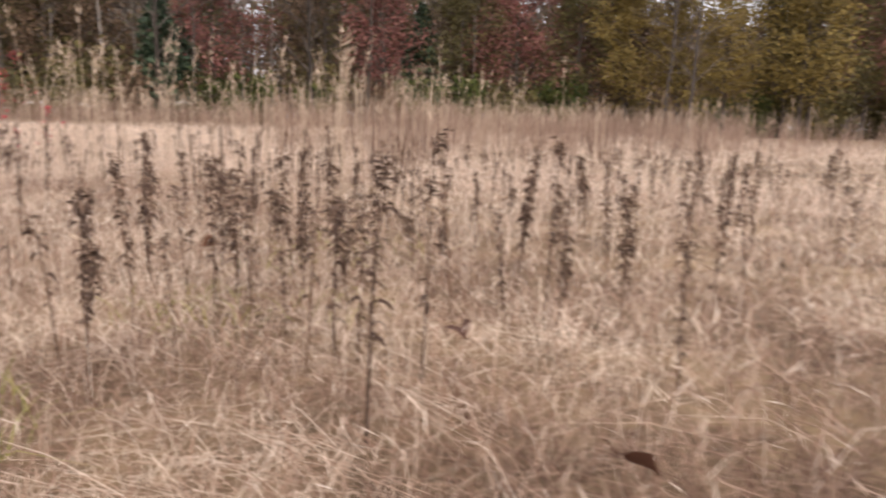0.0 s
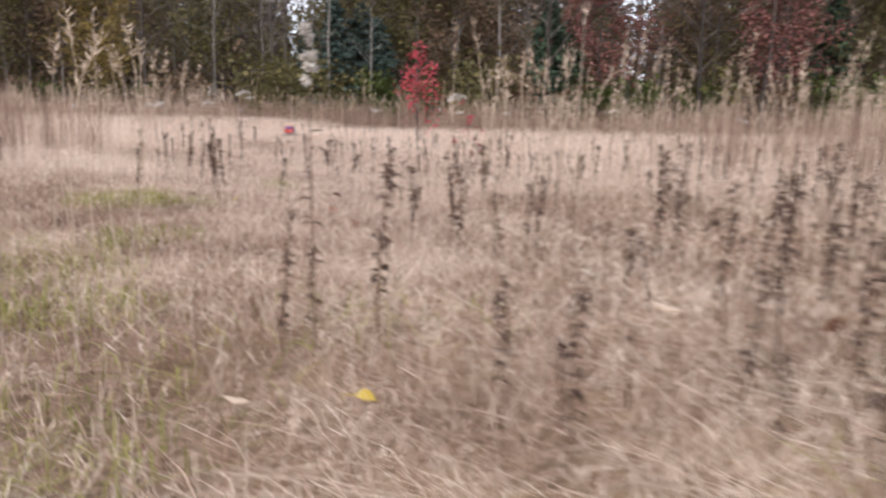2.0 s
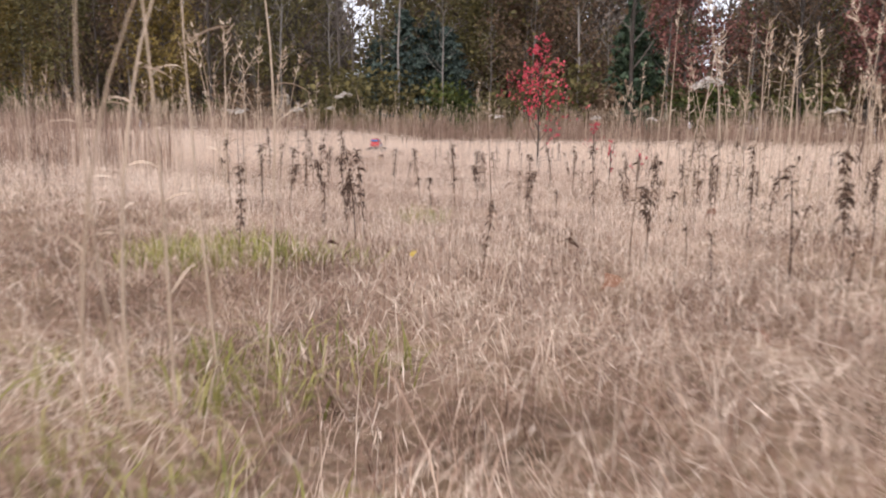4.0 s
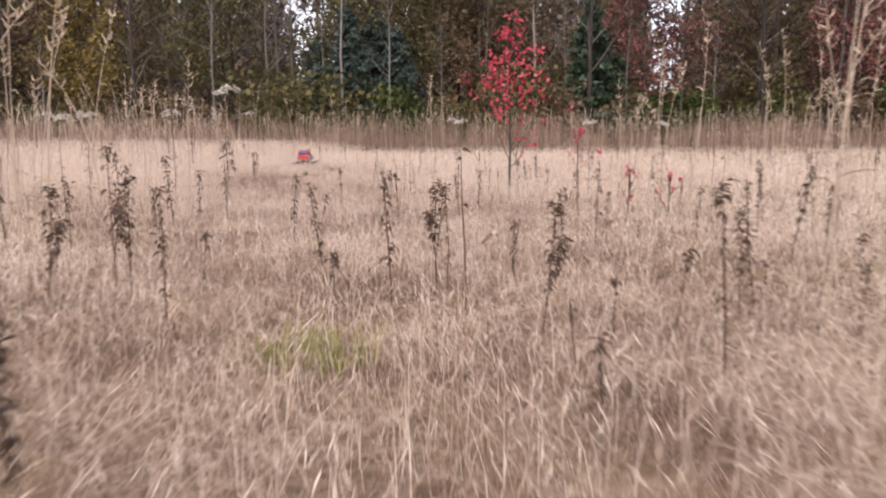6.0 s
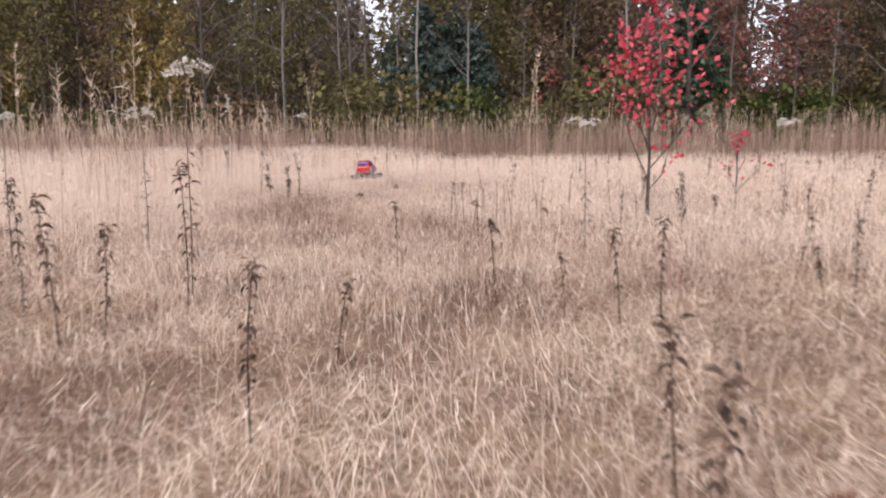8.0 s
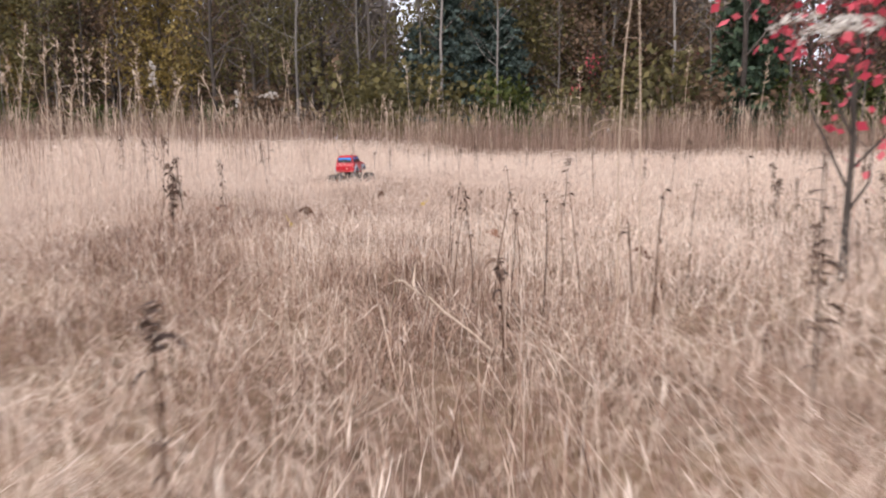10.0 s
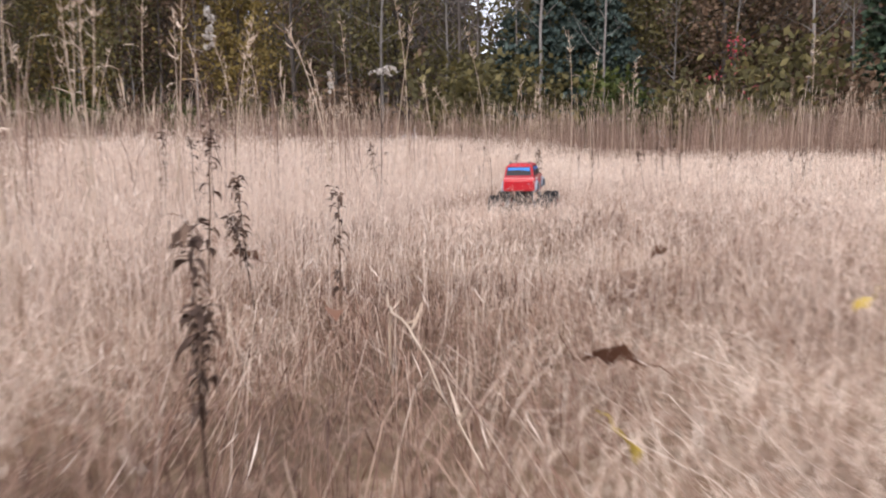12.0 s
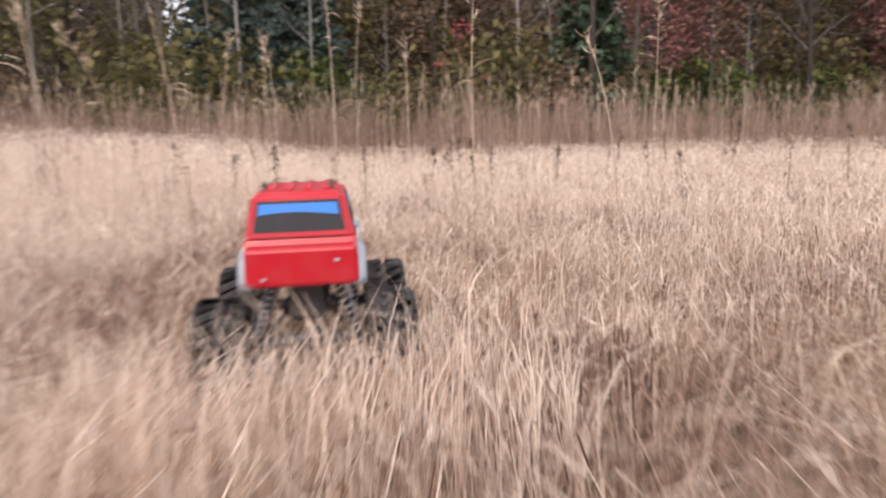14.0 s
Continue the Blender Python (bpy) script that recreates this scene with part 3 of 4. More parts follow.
sapling("red_sapling", 12, 1.72, 0.017, 18, 600, 0.054, "slim sapling with sparse scarlet autumn leaves").matrix_basis = at(1.0, 10.5, 40)
sapling("red_seedling", 13, 0.7, 0.006, 6, 60, 0.05, "low seedling with a few scarlet leaves").matrix_basis = at(2.0, 11.6, 10)
sapling("red_sapling", 14, 2.75, 0.012, 8, 90, 0.06, "thin sapling with a few dull red leaves").matrix_basis = at(0.97, 29.9, 0)
sapling("red_seedling", 15, 0.38, 0.004, 5, 26, 0.04, "low seedling with a few scarlet leaves").matrix_basis = at(1.6, 7.3, 80)
sapling("red_seedling", 16, 0.36, 0.004, 4, 16, 0.04, "low seedling with a few scarlet leaves").matrix_basis = at(1.95, 7.45, 200)


# ---- dead weeds: dark stalks with withered, drooping leaves ----
def leaf_strip(bm, p, az, length, width, fall, r):
    """A narrow withered leaf that bends over and curls."""
    d = Vector((math.cos(az), math.sin(az), r.uniform(0.1, 0.9))).normalized()
    side = Vector((-math.sin(az), math.cos(az), r.gauss(0, 0.4))).normalized()
    prev, q = None, Vector(p)
    for k in range(5):
        w = width * (0.35, 1.0, 0.9, 0.6, 0.08)[k] * 0.5
        ring = (bm.verts.new(q - side * w), bm.verts.new(q + side * w))
        if prev:
            bm.faces.new((prev[0], prev[1], ring[1], ring[0]))
        prev = ring
        q = q + d * length / 4
        d = (d + Vector((r.gauss(0, 0.12), r.gauss(0, 0.12), -fall))).normalized()
        side = (side + Vector((r.gauss(0, 0.3), r.gauss(0, 0.3), r.gauss(0, 0.3)))).normalized()


def weed(seed, height, leafy, head, fork=0):
    r = random.Random(seed)
    plant = new("dead_weed")
    stem, leaves = bmesh.new(), bmesh.new()

    def shoot(start, lean, h, g, n):
        pts = [Vector(start)]
        d = Vector((lean[0], lean[1], 1)).normalized()
        for k in range(6):
            d = (d + Vector((r.gauss(0, 0.03), r.gauss(0, 0.03), 0.05))).normalized()
            pts.append(pts[-1] + d * h / 6)
        tube(stem, pts, [g * (1 - 0.11 * k) for k in range(7)], 5)
        for k in range(n):
            u = 1 - 0.7 * (k / max(1, n)) ** 1.1 * r.uniform(0.85, 1.1)
            s = min(5.99, max(0.0, u * 6))
            p = pts[int(s)].lerp(pts[int(s) + 1], s - int(s))
            leaf_strip(leaves, p, k * 2.4 + r.uniform(-0.6, 0.6), r.uniform(0.03, 0.062), r.uniform(0.008, 0.016), r.uniform(0.6, 1.3), r)
        for k in range(head):
            p = pts[-1] + Vector((r.gauss(0, 0.008), r.gauss(0, 0.008), r.uniform(-0.05, 0.012)))
            leaf_strip(leaves, p, r.uniform(0, 6.28), r.uniform(0.02, 0.04), r.uniform(0.008, 0.016), 0.35, r)
        return pts

    main = shoot((0, 0, -0.02), (r.gauss(0, 0.03), r.gauss(0, 0.03)), height, 0.0042, leafy)
    for k in range(fork):
        az = r.uniform(0, 6.28)
        shoot(main[r.randint(2, 4)], (math.cos(az) * 0.28, math.sin(az) * 0.28), height * r.uniform(0.3, 0.5), 0.0024, leafy // 2)
    part("stem", stem, M["weed_stem"], plant)
    part("foliage", leaves, M["weed_leaf"], plant, "shrivelled dark brown leaves")
    return tagged(plant, "dead brown meadow weed with withered drooping leaves", "weed", "dead weeds in the meadow")


WEEDS = [weed(40, 0.47, 30, 14), weed(41, 0.55, 42, 16), weed(42, 0.40, 22, 12), weed(43, 0.5, 32, 14, 2),
         weed(44, 0.58, 20, 18), weed(45, 0.36, 10, 16), weed(46, 0.52, 46, 14), weed(47, 0.45, 7, 14), weed(48, 0.56, 2, 3), weed(49, 0.32, 1, 2, 1)]
WEED_HEIGHTS = (0.47, 0.55, 0.40, 0.5, 0.58, 0.36, 0.52, 0.45, 0.56, 0.32)
weed_used = set()


def put_weed(kind, x, y, s=1.0, tilt=2.5):
    m = pose(x, y, gzf(x, y), random.gauss(0, tilt), random.gauss(0, tilt), random.uniform(0, 360))
    ob = WEEDS[kind]
    if kind in weed_used:
        ob = copy_thing(ob, m)
    else:
        weed_used.add(kind)
        ob.matrix_basis = m
    ob.scale = (s, s, s)


random.seed(5)
# single weeds beside the line: kind, x, y, height
for kind, x, y, h in (
        (1, -0.83, 1.95, 0.44),
        (1, -0.43, 2.6, 0.52),
        (6, -0.39, 2.66, 0.52),
        (3, -0.5, 2.76, 0.48),
        (2, -0.68, 3, 0.34),
        (4, -1.66, 4.2, 0.52),
        (0, -1.45, 4.3, 0.5),
        (3, -1.25, 4.32, 0.48),
        (1, 0, 4.3, 0.52),
        (5, -0.15, 4, 0.3),
        (2, 0.15, 5.2, 0.42),
        (2, 0.22, 5.6, 0.4),
        (0, 0.5, 3.1, 0.3),
        (6, 0.23, 1.8, 0.34),
        (8, 0.87, 2.05, 0.5),
        (9, 1.18, 2.3, 0.22),
        (4, 1.7, 3.7, 0.58),
        (1, 2, 3.85, 0.55),
        (8, 0.27, 4.3, 0.62),
        (3, 0.5, 4, 0.46),
        (1, -0.28, 4.58, 0.46),
        (3, -1.08, 4.66, 0.5)):
    put_weed(kind, x, y, h / WEED_HEIGHTS[kind])
for kind, x, y, h in (
        (4, -1.26, 4.92, 0.62),
        (0, -1.13, 5.15, 0.42),
        (2, -1.33, 5.05, 0.4),
        (5, -0.8, 4.68, 0.28),
        (0, 0.5, 4.9, 0.3),
        (5, 0.2, 4.45, 0.22),
        (5, 0.72, 3.95, 0.22),
        (1, 1.7, 5.32, 0.42),
        (2, -0.75, 4.15, 0.34),
        (8, 2.1, 6.8, 0.52),
        (9, 0.55, 3.65, 0.22),
        (0, 1.2, 4.03, 0.38),
        (3, 0.16, 4.82, 0.44),
        (0, 0.78, 5.4, 0.4),
        (9, 0.5, 5.05, 0.24),
        (6, -1.63, 6.67, 0.54),
        (0, -1.47, 6.67, 0.44),
        (4, -1.46, 7.31, 0.62),
        (1, -0.65, 5.86, 0.43),
        (2, -0.6, 6.42, 0.3),
        (5, -0.69, 8.15, 0.4),
        (5, -0.15, 7.37, 0.38)):
    put_weed(kind, x, y, h / WEED_HEIGHTS[kind])
for kind, x, y, h in (
        (5, 0.12, 7.1, 0.27),
        (0, 0.31, 7.02, 0.35),
        (0, 0.455, 7, 0.38),
        (0, -2.06, 6.9, 0.47),
        (8, 0.1, 9.5, 0.46),
        (2, -1.95, 5.9, 0.42),
        (6, -2.35, 7.5, 0.55),
        (4, -2.8, 12, 0.6),
        (3, -2.72, 12.15, 0.46),
        (2, -2.37, 12, 0.42),
        (8, -0.38, 11.06, 0.46),
        (8, 0.12, 12.5, 0.48),
        (1, -4.4, 14.15, 0.6),
        (3, -2.15, 10.92, 0.44),
        (4, -3.72, 13.46, 0.56),
        (8, -2.5, 15.3, 0.4),
        (4, -3.03, 17.8, 0.48),
        (0, -2.66, 17.6, 0.4),
        (6, -2.39, 17.5, 0.46),
        (2, -1.88, 17.7, 0.4),
        (5, -1.47, 17.8, 0.4),
        (4, -1.24, 17.9, 0.46)):
    put_weed(kind, x, y, h / WEED_HEIGHTS[kind])
for kind, x, y, h in (
        (0, -1.18, 17.7, 0.46),
        (2, -1, 18, 0.42),
        (0, -0.52, 18.1, 0.42),
        (7, 0.2, 18.2, 0.45),
        (7, 0.9, 17.6, 0.44),
        (8, -0.45, 9.7, 0.4),
        (8, -0.38, 9.62, 0.42),
        (8, -0.3, 9.75, 0.36),
        (8, -0.22, 9.66, 0.41),
        (8, -0.52, 9.72, 0.36),
        (8, -0.16, 9.8, 0.38), (8, -0.58, 9.95, 0.4), (8, -0.34, 9.86, 0.35), (8, -0.1, 9.7, 0.42),
        (9, 0.1, 10, 0.33),
        (8, -0.62, 10.4, 0.4),
        (8, 0.75, 10.9, 0.5),
        (8, 0.35, 10.3, 0.45),
        (9, 0.82, 9.85, 0.32),
        (9, 1.25, 10.15, 0.35),
        (5, 1.35, 9.8, 0.3),
        (0, 1.15, 9.9, 0.35),
        (2, 0.72, 10.05, 0.32),
        (5, -0.3, 8.9, 0.32),
        (7, 1.8, 9.3, 0.4)):
    put_weed(kind, x, y, h / WEED_HEIGHTS[kind])
for kind, x, y, h in (
        (5, 0.9, 8.9, 0.3),
        (1, 0.93, -1.44, 0.36),
        (1, 1.18, -1.3, 0.58),
        (0, 0.78, -0.66, 0.34),
        (6, 2.64, -1.82, 0.44),
        (0, 2.98, -1.52, 0.3),
        (2, 2.06, -2, 0.25),
        (4, 2.25, -2.62, 0.35),
        (5, 1.57, -1.34, 0.26),
        (3, 3.58, -2.9, 0.45),
        (4, 2.52, -3.33, 0.6),
        (0, 2.64, -2.81, 0.43),
        (4, 3.58, -2.49, 0.62),
        (1, 2.07, -1.78, 0.4),
        (6, 1.75, -2.76, 0.36),
        (1, 2.28, -1.88, 0.49),
        (3, 2.03, -2.71, 0.48),
        (2, 2.7, -2.83, 0.42),
        (6, 1.51, -1.77, 0.33),
        (4, 2.76, -3.1, 0.53),
        (0, 2.57, -2.56, 0.28),
        (5, 1.63, -1.92, 0.26)):
    put_weed(kind, x, y, h / WEED_HEIGHTS[kind])
for kind, x, y, h in (
        (9, 1.83, -1.69, 0.23),
        (0, 0.94, -1.06, 0.28)):
    put_weed(kind, x, y, h / WEED_HEIGHTS[kind])
count = 108
while count < 235:
    bear, dist = radians(random.uniform(-16, 58)), 1.5 + 7.2 * random.random()
    x, y = 2.0 + dist * math.sin(bear), -4.3 + dist * math.cos(bear)
    if line_distance(np.array([(x, y)]))[0] < 0.85 or y > 4.0 + 1.0 * x:
        continue
    put_weed(random.randrange(8), x, y, random.uniform(0.6, 1.1), 3.5)
    count += 1
while count < 292:
    x, y = random.uniform(-6.5, 9), random.uniform(3.0, 21)
    d = line_distance(np.array([(x, y)]))[0]
    if d < 1.0 or (abs(x + 1) < 3.5 and 8 < y < 15 and random.random() < 0.8):
        continue
    put_weed(random.choice((0, 2, 4, 5, 7, 7, 1)), x, y, random.uniform(0.7, 1.12), 4)
    count += 1


def weed_thicket(n):
    """The weeds that stand too thick and far to be told apart, joined."""
    vs, fs, cs, o = [], [], [], 0
    for _ in range(n):
        bear, dist = radians(random.uniform(-20, 62)), 3.0 + 9 * random.random()
        x, y = 2.0 + dist * math.sin(bear), -4.3 + dist * math.cos(bear)
        if _ % 3 == 0:
            x, y = random.uniform(-9, 12), random.uniform(10, 22)
        if line_distance(np.array([(x, y)]))[0] < 1.3:
            continue
        kind, s, a = random.randrange(8), random.uniform(0.45, 0.95), random.uniform(0, 6.28)
        turn = np.array(pose(0, 0, 0, random.gauss(0, 5), random.gauss(0, 5), math.degrees(a)).to_3x3())
        for child in WEEDS[kind].children:
            me = child.data
            v = np.empty(len(me.vertices) * 3, np.float32)
            me.vertices.foreach_get("co", v)
            f = np.empty(len(me.loops), np.int32)
            me.loops.foreach_get("vertex_index", f)
            c = np.empty(len(me.polygons), np.int32)
            me.polygons.foreach_get("loop_total", c)
            v = v.reshape(-1, 3) @ turn.T * s + np.array((x, y, gzf(x, y)))
            vs.append(v), fs.append(f + o), cs.append(c)
            o += len(v)
    me = raw_mesh("weed_thicket", np.concatenate(vs), np.concatenate(fs), np.concatenate(cs), M["weed_leaf"])
    tagged(new("weed_thicket", me), "thick stand of dead brown weeds across the meadow", "weeds", kind="stuff")


weed_thicket(470)


# ---- goldenrod with white seed fluff ----
def fluffy(seed, height, plume, spike=False):
    r = random.Random(seed)
    plant = new("seeding_goldenrod")
    stem = bmesh.new()
    pts = [Vector((0, 0, -0.02))]
    d = Vector((r.gauss(0, 0.012), r.gauss(0, 0.012), 1)).normalized()
    for k in range(7):
        d = (d + Vector((r.gauss(0, 0.012), r.gauss(0, 0.012), 0.03))).normalized()
        pts.append(pts[-1] + d * height / 7)
    tube(stem, pts, [0.0035 * (1 - 0.09 * k) for k in range(8)], 5)
    leaves = bmesh.new()
    for k in range(26):
        s = r.uniform(0.8, 4.9)
        leaf_strip(leaves, pts[int(s)].lerp(pts[int(s) + 1], s % 1), k * 2.4, r.uniform(0.04, 0.07), 0.011, r.uniform(0.3, 0.8), r)
    hairs = []
    for k in range(plume):
        az = k * 2.4 + r.uniform(-0.4, 0.4)
        u = r.uniform(0.0, 0.2) ** 1.1 if spike else r.uniform(0.0, 0.05)
        p = pts[-1] - Vector((0, 0, height * u))
        ln = r.uniform(0.014, 0.028) if spike else r.uniform(0.09, 0.13)
        line = [p]
        q = Vector((math.cos(az), math.sin(az), 0.9)).normalized()
        for s in range(5):
            line.append(line[-1] + q * ln / 5)
            q = (q + Vector((0, 0, -0.35))).normalized()
            for _ in range(12 if s else 4):
                hairs.append((line[-1].x + r.gauss(0, 0.0055), line[-1].y + r.gauss(0, 0.0055), line[-1].z + r.gauss(0.004, 0.0055)))
        tube(stem, line, [0.0014] * 5 + [0.0008], 3)
    part("stem", stem, M["weed_stem"], plant)
    part("foliage", leaves, M["weed_leaf"], plant, "shrivelled dark brown leaves")
    head = new("plume", raw_mesh("plume", *leaf_quads(np.array(hairs), 0.013), M["fluff"]))
    head.parent = plant
    head["label"] = "white fluffy seed plume"
    return tagged(plant, "dry goldenrod stalk topped with white seed fluff", "weed", "seeding goldenrods")


GOLD = [fluffy(60, 1.0, 7), fluffy(61, 0.85, 6), fluffy(62, 1.12, 14, True)]
gold_used = set()
for kind, x, y, s in ((0, -1.47, 7.37, 1.03), (1, -2.62, 7.2, 0.98), (1, -2.9, 8.2, 1.0), (0, -2.3, 8.6, 0.88), (2, 0.99, -1.3, 0.86), (1, 1.75, 9.6, 0.95), (0, 2.6, 9.8, 0.8), (2, -3.9, 13.9, 1.15),
                      (0, -3.4, 15.5, 1.1), (1, 0.35, 8.9, 0.95), (2, -4.6, 17.5, 1.15), (1, 3.7, 6.6, 1.0), (0, 1.5, 3.4, 0.92)):
    m = at(x, y, random.uniform(0, 360))
    ob = GOLD[kind]
    if kind in gold_used:
        ob = copy_thing(ob, m)
    else:
        gold_used.add(kind)
        ob.matrix_basis = m
    ob.scale = (s, s, s)


# ---- single tall reeds, as they stand out against the wood ----
def reed(seed, height):
    r = random.Random(seed)
    plant = new("tall_reed")
    stem = bmesh.new()
    pts = [Vector((0, 0, -0.02))]
    d = Vector((r.gauss(0, 0.05), r.gauss(0, 0.05), 1)).normalized()
    bow = Vector((r.gauss(0, 0.03), r.gauss(0, 0.03), 0))
    for k in range(9):
        d = (d + bow * (k / 4)).normalized()
        pts.append(pts[-1] + d * height / 9)
    tube(stem, pts, [0.0042 * (1 - 0.075 * k) for k in range(10)], 5)
    blade = bmesh.new()
    for k in range(5):
        s = r.uniform(1.5, 6.5)
        leaf_strip(blade, pts[int(s)].lerp(pts[int(s) + 1], s % 1), r.uniform(0, 6.28), r.uniform(0.07, 0.16), 0.008, r.uniform(0.1, 0.5), r)
    for k in range(16):
        s = r.uniform(7.2, 8.95)
        leaf_strip(blade, pts[int(s)].lerp(pts[int(s) + 1], s % 1), r.uniform(0, 6.28), r.uniform(0.04, 0.08), 0.009, -0.35, r)
    part("stem", stem, M["pale_reed"], plant)
    part("foliage", blade, M["pale_reed"], plant, "bleached narrow leaves and seed spikes")
    return tagged(plant, "bleached tall grass stalk standing above the meadow", "grass stalk", "tall bleached stalks")


REEDS = [reed(70, 1.35), reed(71, 1.1), reed(72, 1.55), reed(73, 1.25), reed(74, 0.95)]
REED_HEIGHTS = (1.35, 1.1, 1.55, 1.25, 0.95)
reed_used = set()
random.seed(9)
for cx, cy, rx, ry, n, *top in ((-2.9, 7.2, 0.7, 1.0, 20), (3.3, 7.2, 0.8, 0.8, 26), (2.15, 4.75, 0.25, 0.35, 8, 1.4), (-4.1, 12.8, 0.6, 0.9, 22), (-5.0, 15.2, 1.0, 0.9, 26), (-1.75, 4.95, 0.22, 0.25, 8, 1.45), (1.62, 7.1, 0.12, 0.2, 4, 1.06), (0.08, 9.75, 0.03, 0.03, 2), (-2.6, 17.3, 1.0, 0.7, 12), (4.6, 3.8, 1.2, 0.8, 45), (3.2, 4.4, 0.9, 0.8, 22), (-0.45, 0.3, 0.06, 0.2, 6, 1.2), (1.58, -0.16, 0.05, 0.06, 2, 0.97), (3.22, -1.4, 0.06, 0.06, 2, 1.1), (2.31, 2.42, 0.1, 0.1, 3, 0.85), (4.73, 2.77, 0.2, 0.2, 4, 1.05),
                          (2.4, 3.0, 0.3, 0.4, 9), (6.8, 5.2, 1.3, 0.9, 40), (0.4, 17.5, 2.2, 1.2, 6), (-1.5, 20, 3.0, 1.0, 9), (4.2, 15.5, 1.5, 1.2, 9), (6.0, 9.0, 1.2, 1.2, 14)):
    for _ in range(n):
        x, y = random.gauss(cx, rx), random.gauss(cy, ry)
        if line_distance(np.array([(x, y)]))[0] < 0.35:
            continue
        k = random.randrange(5)
        m = pose(x, y, gzf(x, y), random.gauss(0, 4), random.gauss(0, 4), random.uniform(0, 360))
        ob = REEDS[k]
        if k in reed_used:
            ob = copy_thing(ob, m)
        else:
            reed_used.add(k)
            ob.matrix_basis = m
        s = top[0] * random.uniform(0.9, 1.06) / REED_HEIGHTS[k] if top else random.uniform(0.75, 1.2)
        ob.scale = (s, s, s)


# ---- tufts of grass that is still green ----
def green_tuft(x, y, radius, count, height):
    a, q = rng.uniform(0, 6.28, count), np.sqrt(rng.uniform(0, 1, count)) * radius
    xy = np.column_stack([x + np.cos(a) * q, y + np.sin(a) * q * 0.8])
    me = raw_mesh("green_tuft", *blades(xy, height * rng.uniform(0.5, 1.1, count), rng.gamma(2, 0.06, count), 0.006 * rng.uniform(0.6, 1.3, count), 0.5), M["green_grass"])
    tagged(new("green_tuft", me), "yellow-green tuft of grass among the dry straw", "grass tuft", kind="stuff")


for x, y, rad, n, h in ((-0.95, 1.98, 0.42, 420, 0.17), (-0.5, 2.05, 0.25, 130, 0.14), (-0.18, 3.75, 0.17, 130, 0.17), (0.0, -1.7, 1.0, 520, 0.11), (0.17, -0.95, 0.3, 150, 0.15), (-0.35, -1.05, 0.4, 190, 0.16), (-0.2, 0.5, 0.3, 160, 0.13), (1.7, -2.9, 0.25, 80, 0.1), (2.6, -2.2, 0.5, 110, 0.08), (1.2, -1.0, 0.5, 110, 0.09), (3.2, -1.2, 0.6, 110, 0.09), (-0.4, -0.3, 0.5, 300, 0.13), (0.35, -2.0, 0.45, 280, 0.1), (-0.9, 0.4, 0.6, 160, 0.12)):
    green_tuft(x, y, rad, n, h)


# ---- fallen leaves caught in the grass ----
def fallen_leaf(x, y, z, size, material, label, seed):
    r = random.Random(seed)
    bm = bmesh.new()
    mid = [bm.verts.new((0, size * (k / 4 - 0.5), size * 0.12 * math.sin(k))) for k in range(5)]
    for sgn in (-1, 1):
        rim = [mid[0]]
        for k in range(1, 4):
            rim.append(bm.verts.new((sgn * size * (0.22, 0.36, 0.2)[k - 1] * r.uniform(0.7, 1.3), size * (k / 4 - 0.5 + r.uniform(-0.08, 0.08)), size * r.uniform(0.05, 0.28))))
        rim.append(mid[4])
        for k in range(4):
            corners = [mid[k], mid[k + 1], rim[k + 1], rim[k]]
            uniq = list(dict.fromkeys(corners))
            bm.faces.new(uniq if sgn > 0 else uniq[::-1])
    stalk_from = mid[0].co.copy()
    tube(bm, [stalk_from, stalk_from + Vector((0.01, -size * 0.3, 0.01)), stalk_from + Vector((0.02, -size * 0.5, 0.0))], [0.0016, 0.0013, 0.001], 4)
    ob = link_mesh("fallen_leaf", bm, material)
    ob.matrix_basis = pose(x, y, gzf(x, y) + z, r.uniform(-50, 50), r.uniform(-50, 50), r.uniform(0, 360))
    tagged(ob, label, "leaf", "fallen leaves")


BROWN, GOLDEN = "curled russet-brown fallen leaf caught in the grass", "bright yellow fallen leaf lying on the grass"
for k, (x, y, z, s, which) in enumerate(((-0.03, 1.67, 0.12, 0.055, 1), (1.75, -2.62, 0.12, 0.05, 1), (1.2, -1.9, 0.12, 0.05, 1), (0.61, 2.06, 0.13, 0.1, 0), (0.68, 1.34, 0.1, 0.09, 0), (0.43, 5.42, 0.12, 0.12, 0), (2.86, -3.12, 0.12, 0.1, 0), (2.82, -3.8, 0.1, 0.09, 0),
                                         (-2.25, 11.65, 0.12, 0.07, 0), (-2.75, 12.15, 0.18, 0.11, 0), (-1.6, 11.4, 0.14, 0.12, 0), (-1.57, 11.06, 0.1, 0.06, 1), (-1.0, 12.0, 0.16, 0.06, 1), (-0.45, 10.6, 0.16, 0.08, 0), (0.9, 0.6, 0.1, 0.09, 0), (-0.4, 1.9, 0.12, 0.07, 0), (1.55, 3.2, 0.14, 0.09, 0),
                                         (0.15, 10.2, 0.16, 0.09, 0), (-1.45, 12.75, 0.16, 0.08, 0), (2.6, -1.2, 0.12, 0.09, 0))):
    fallen_leaf(x, y, z, s, M["yellow_leaf"] if which else M["brown_leaf"], GOLDEN if which else BROWN, 200 + k)


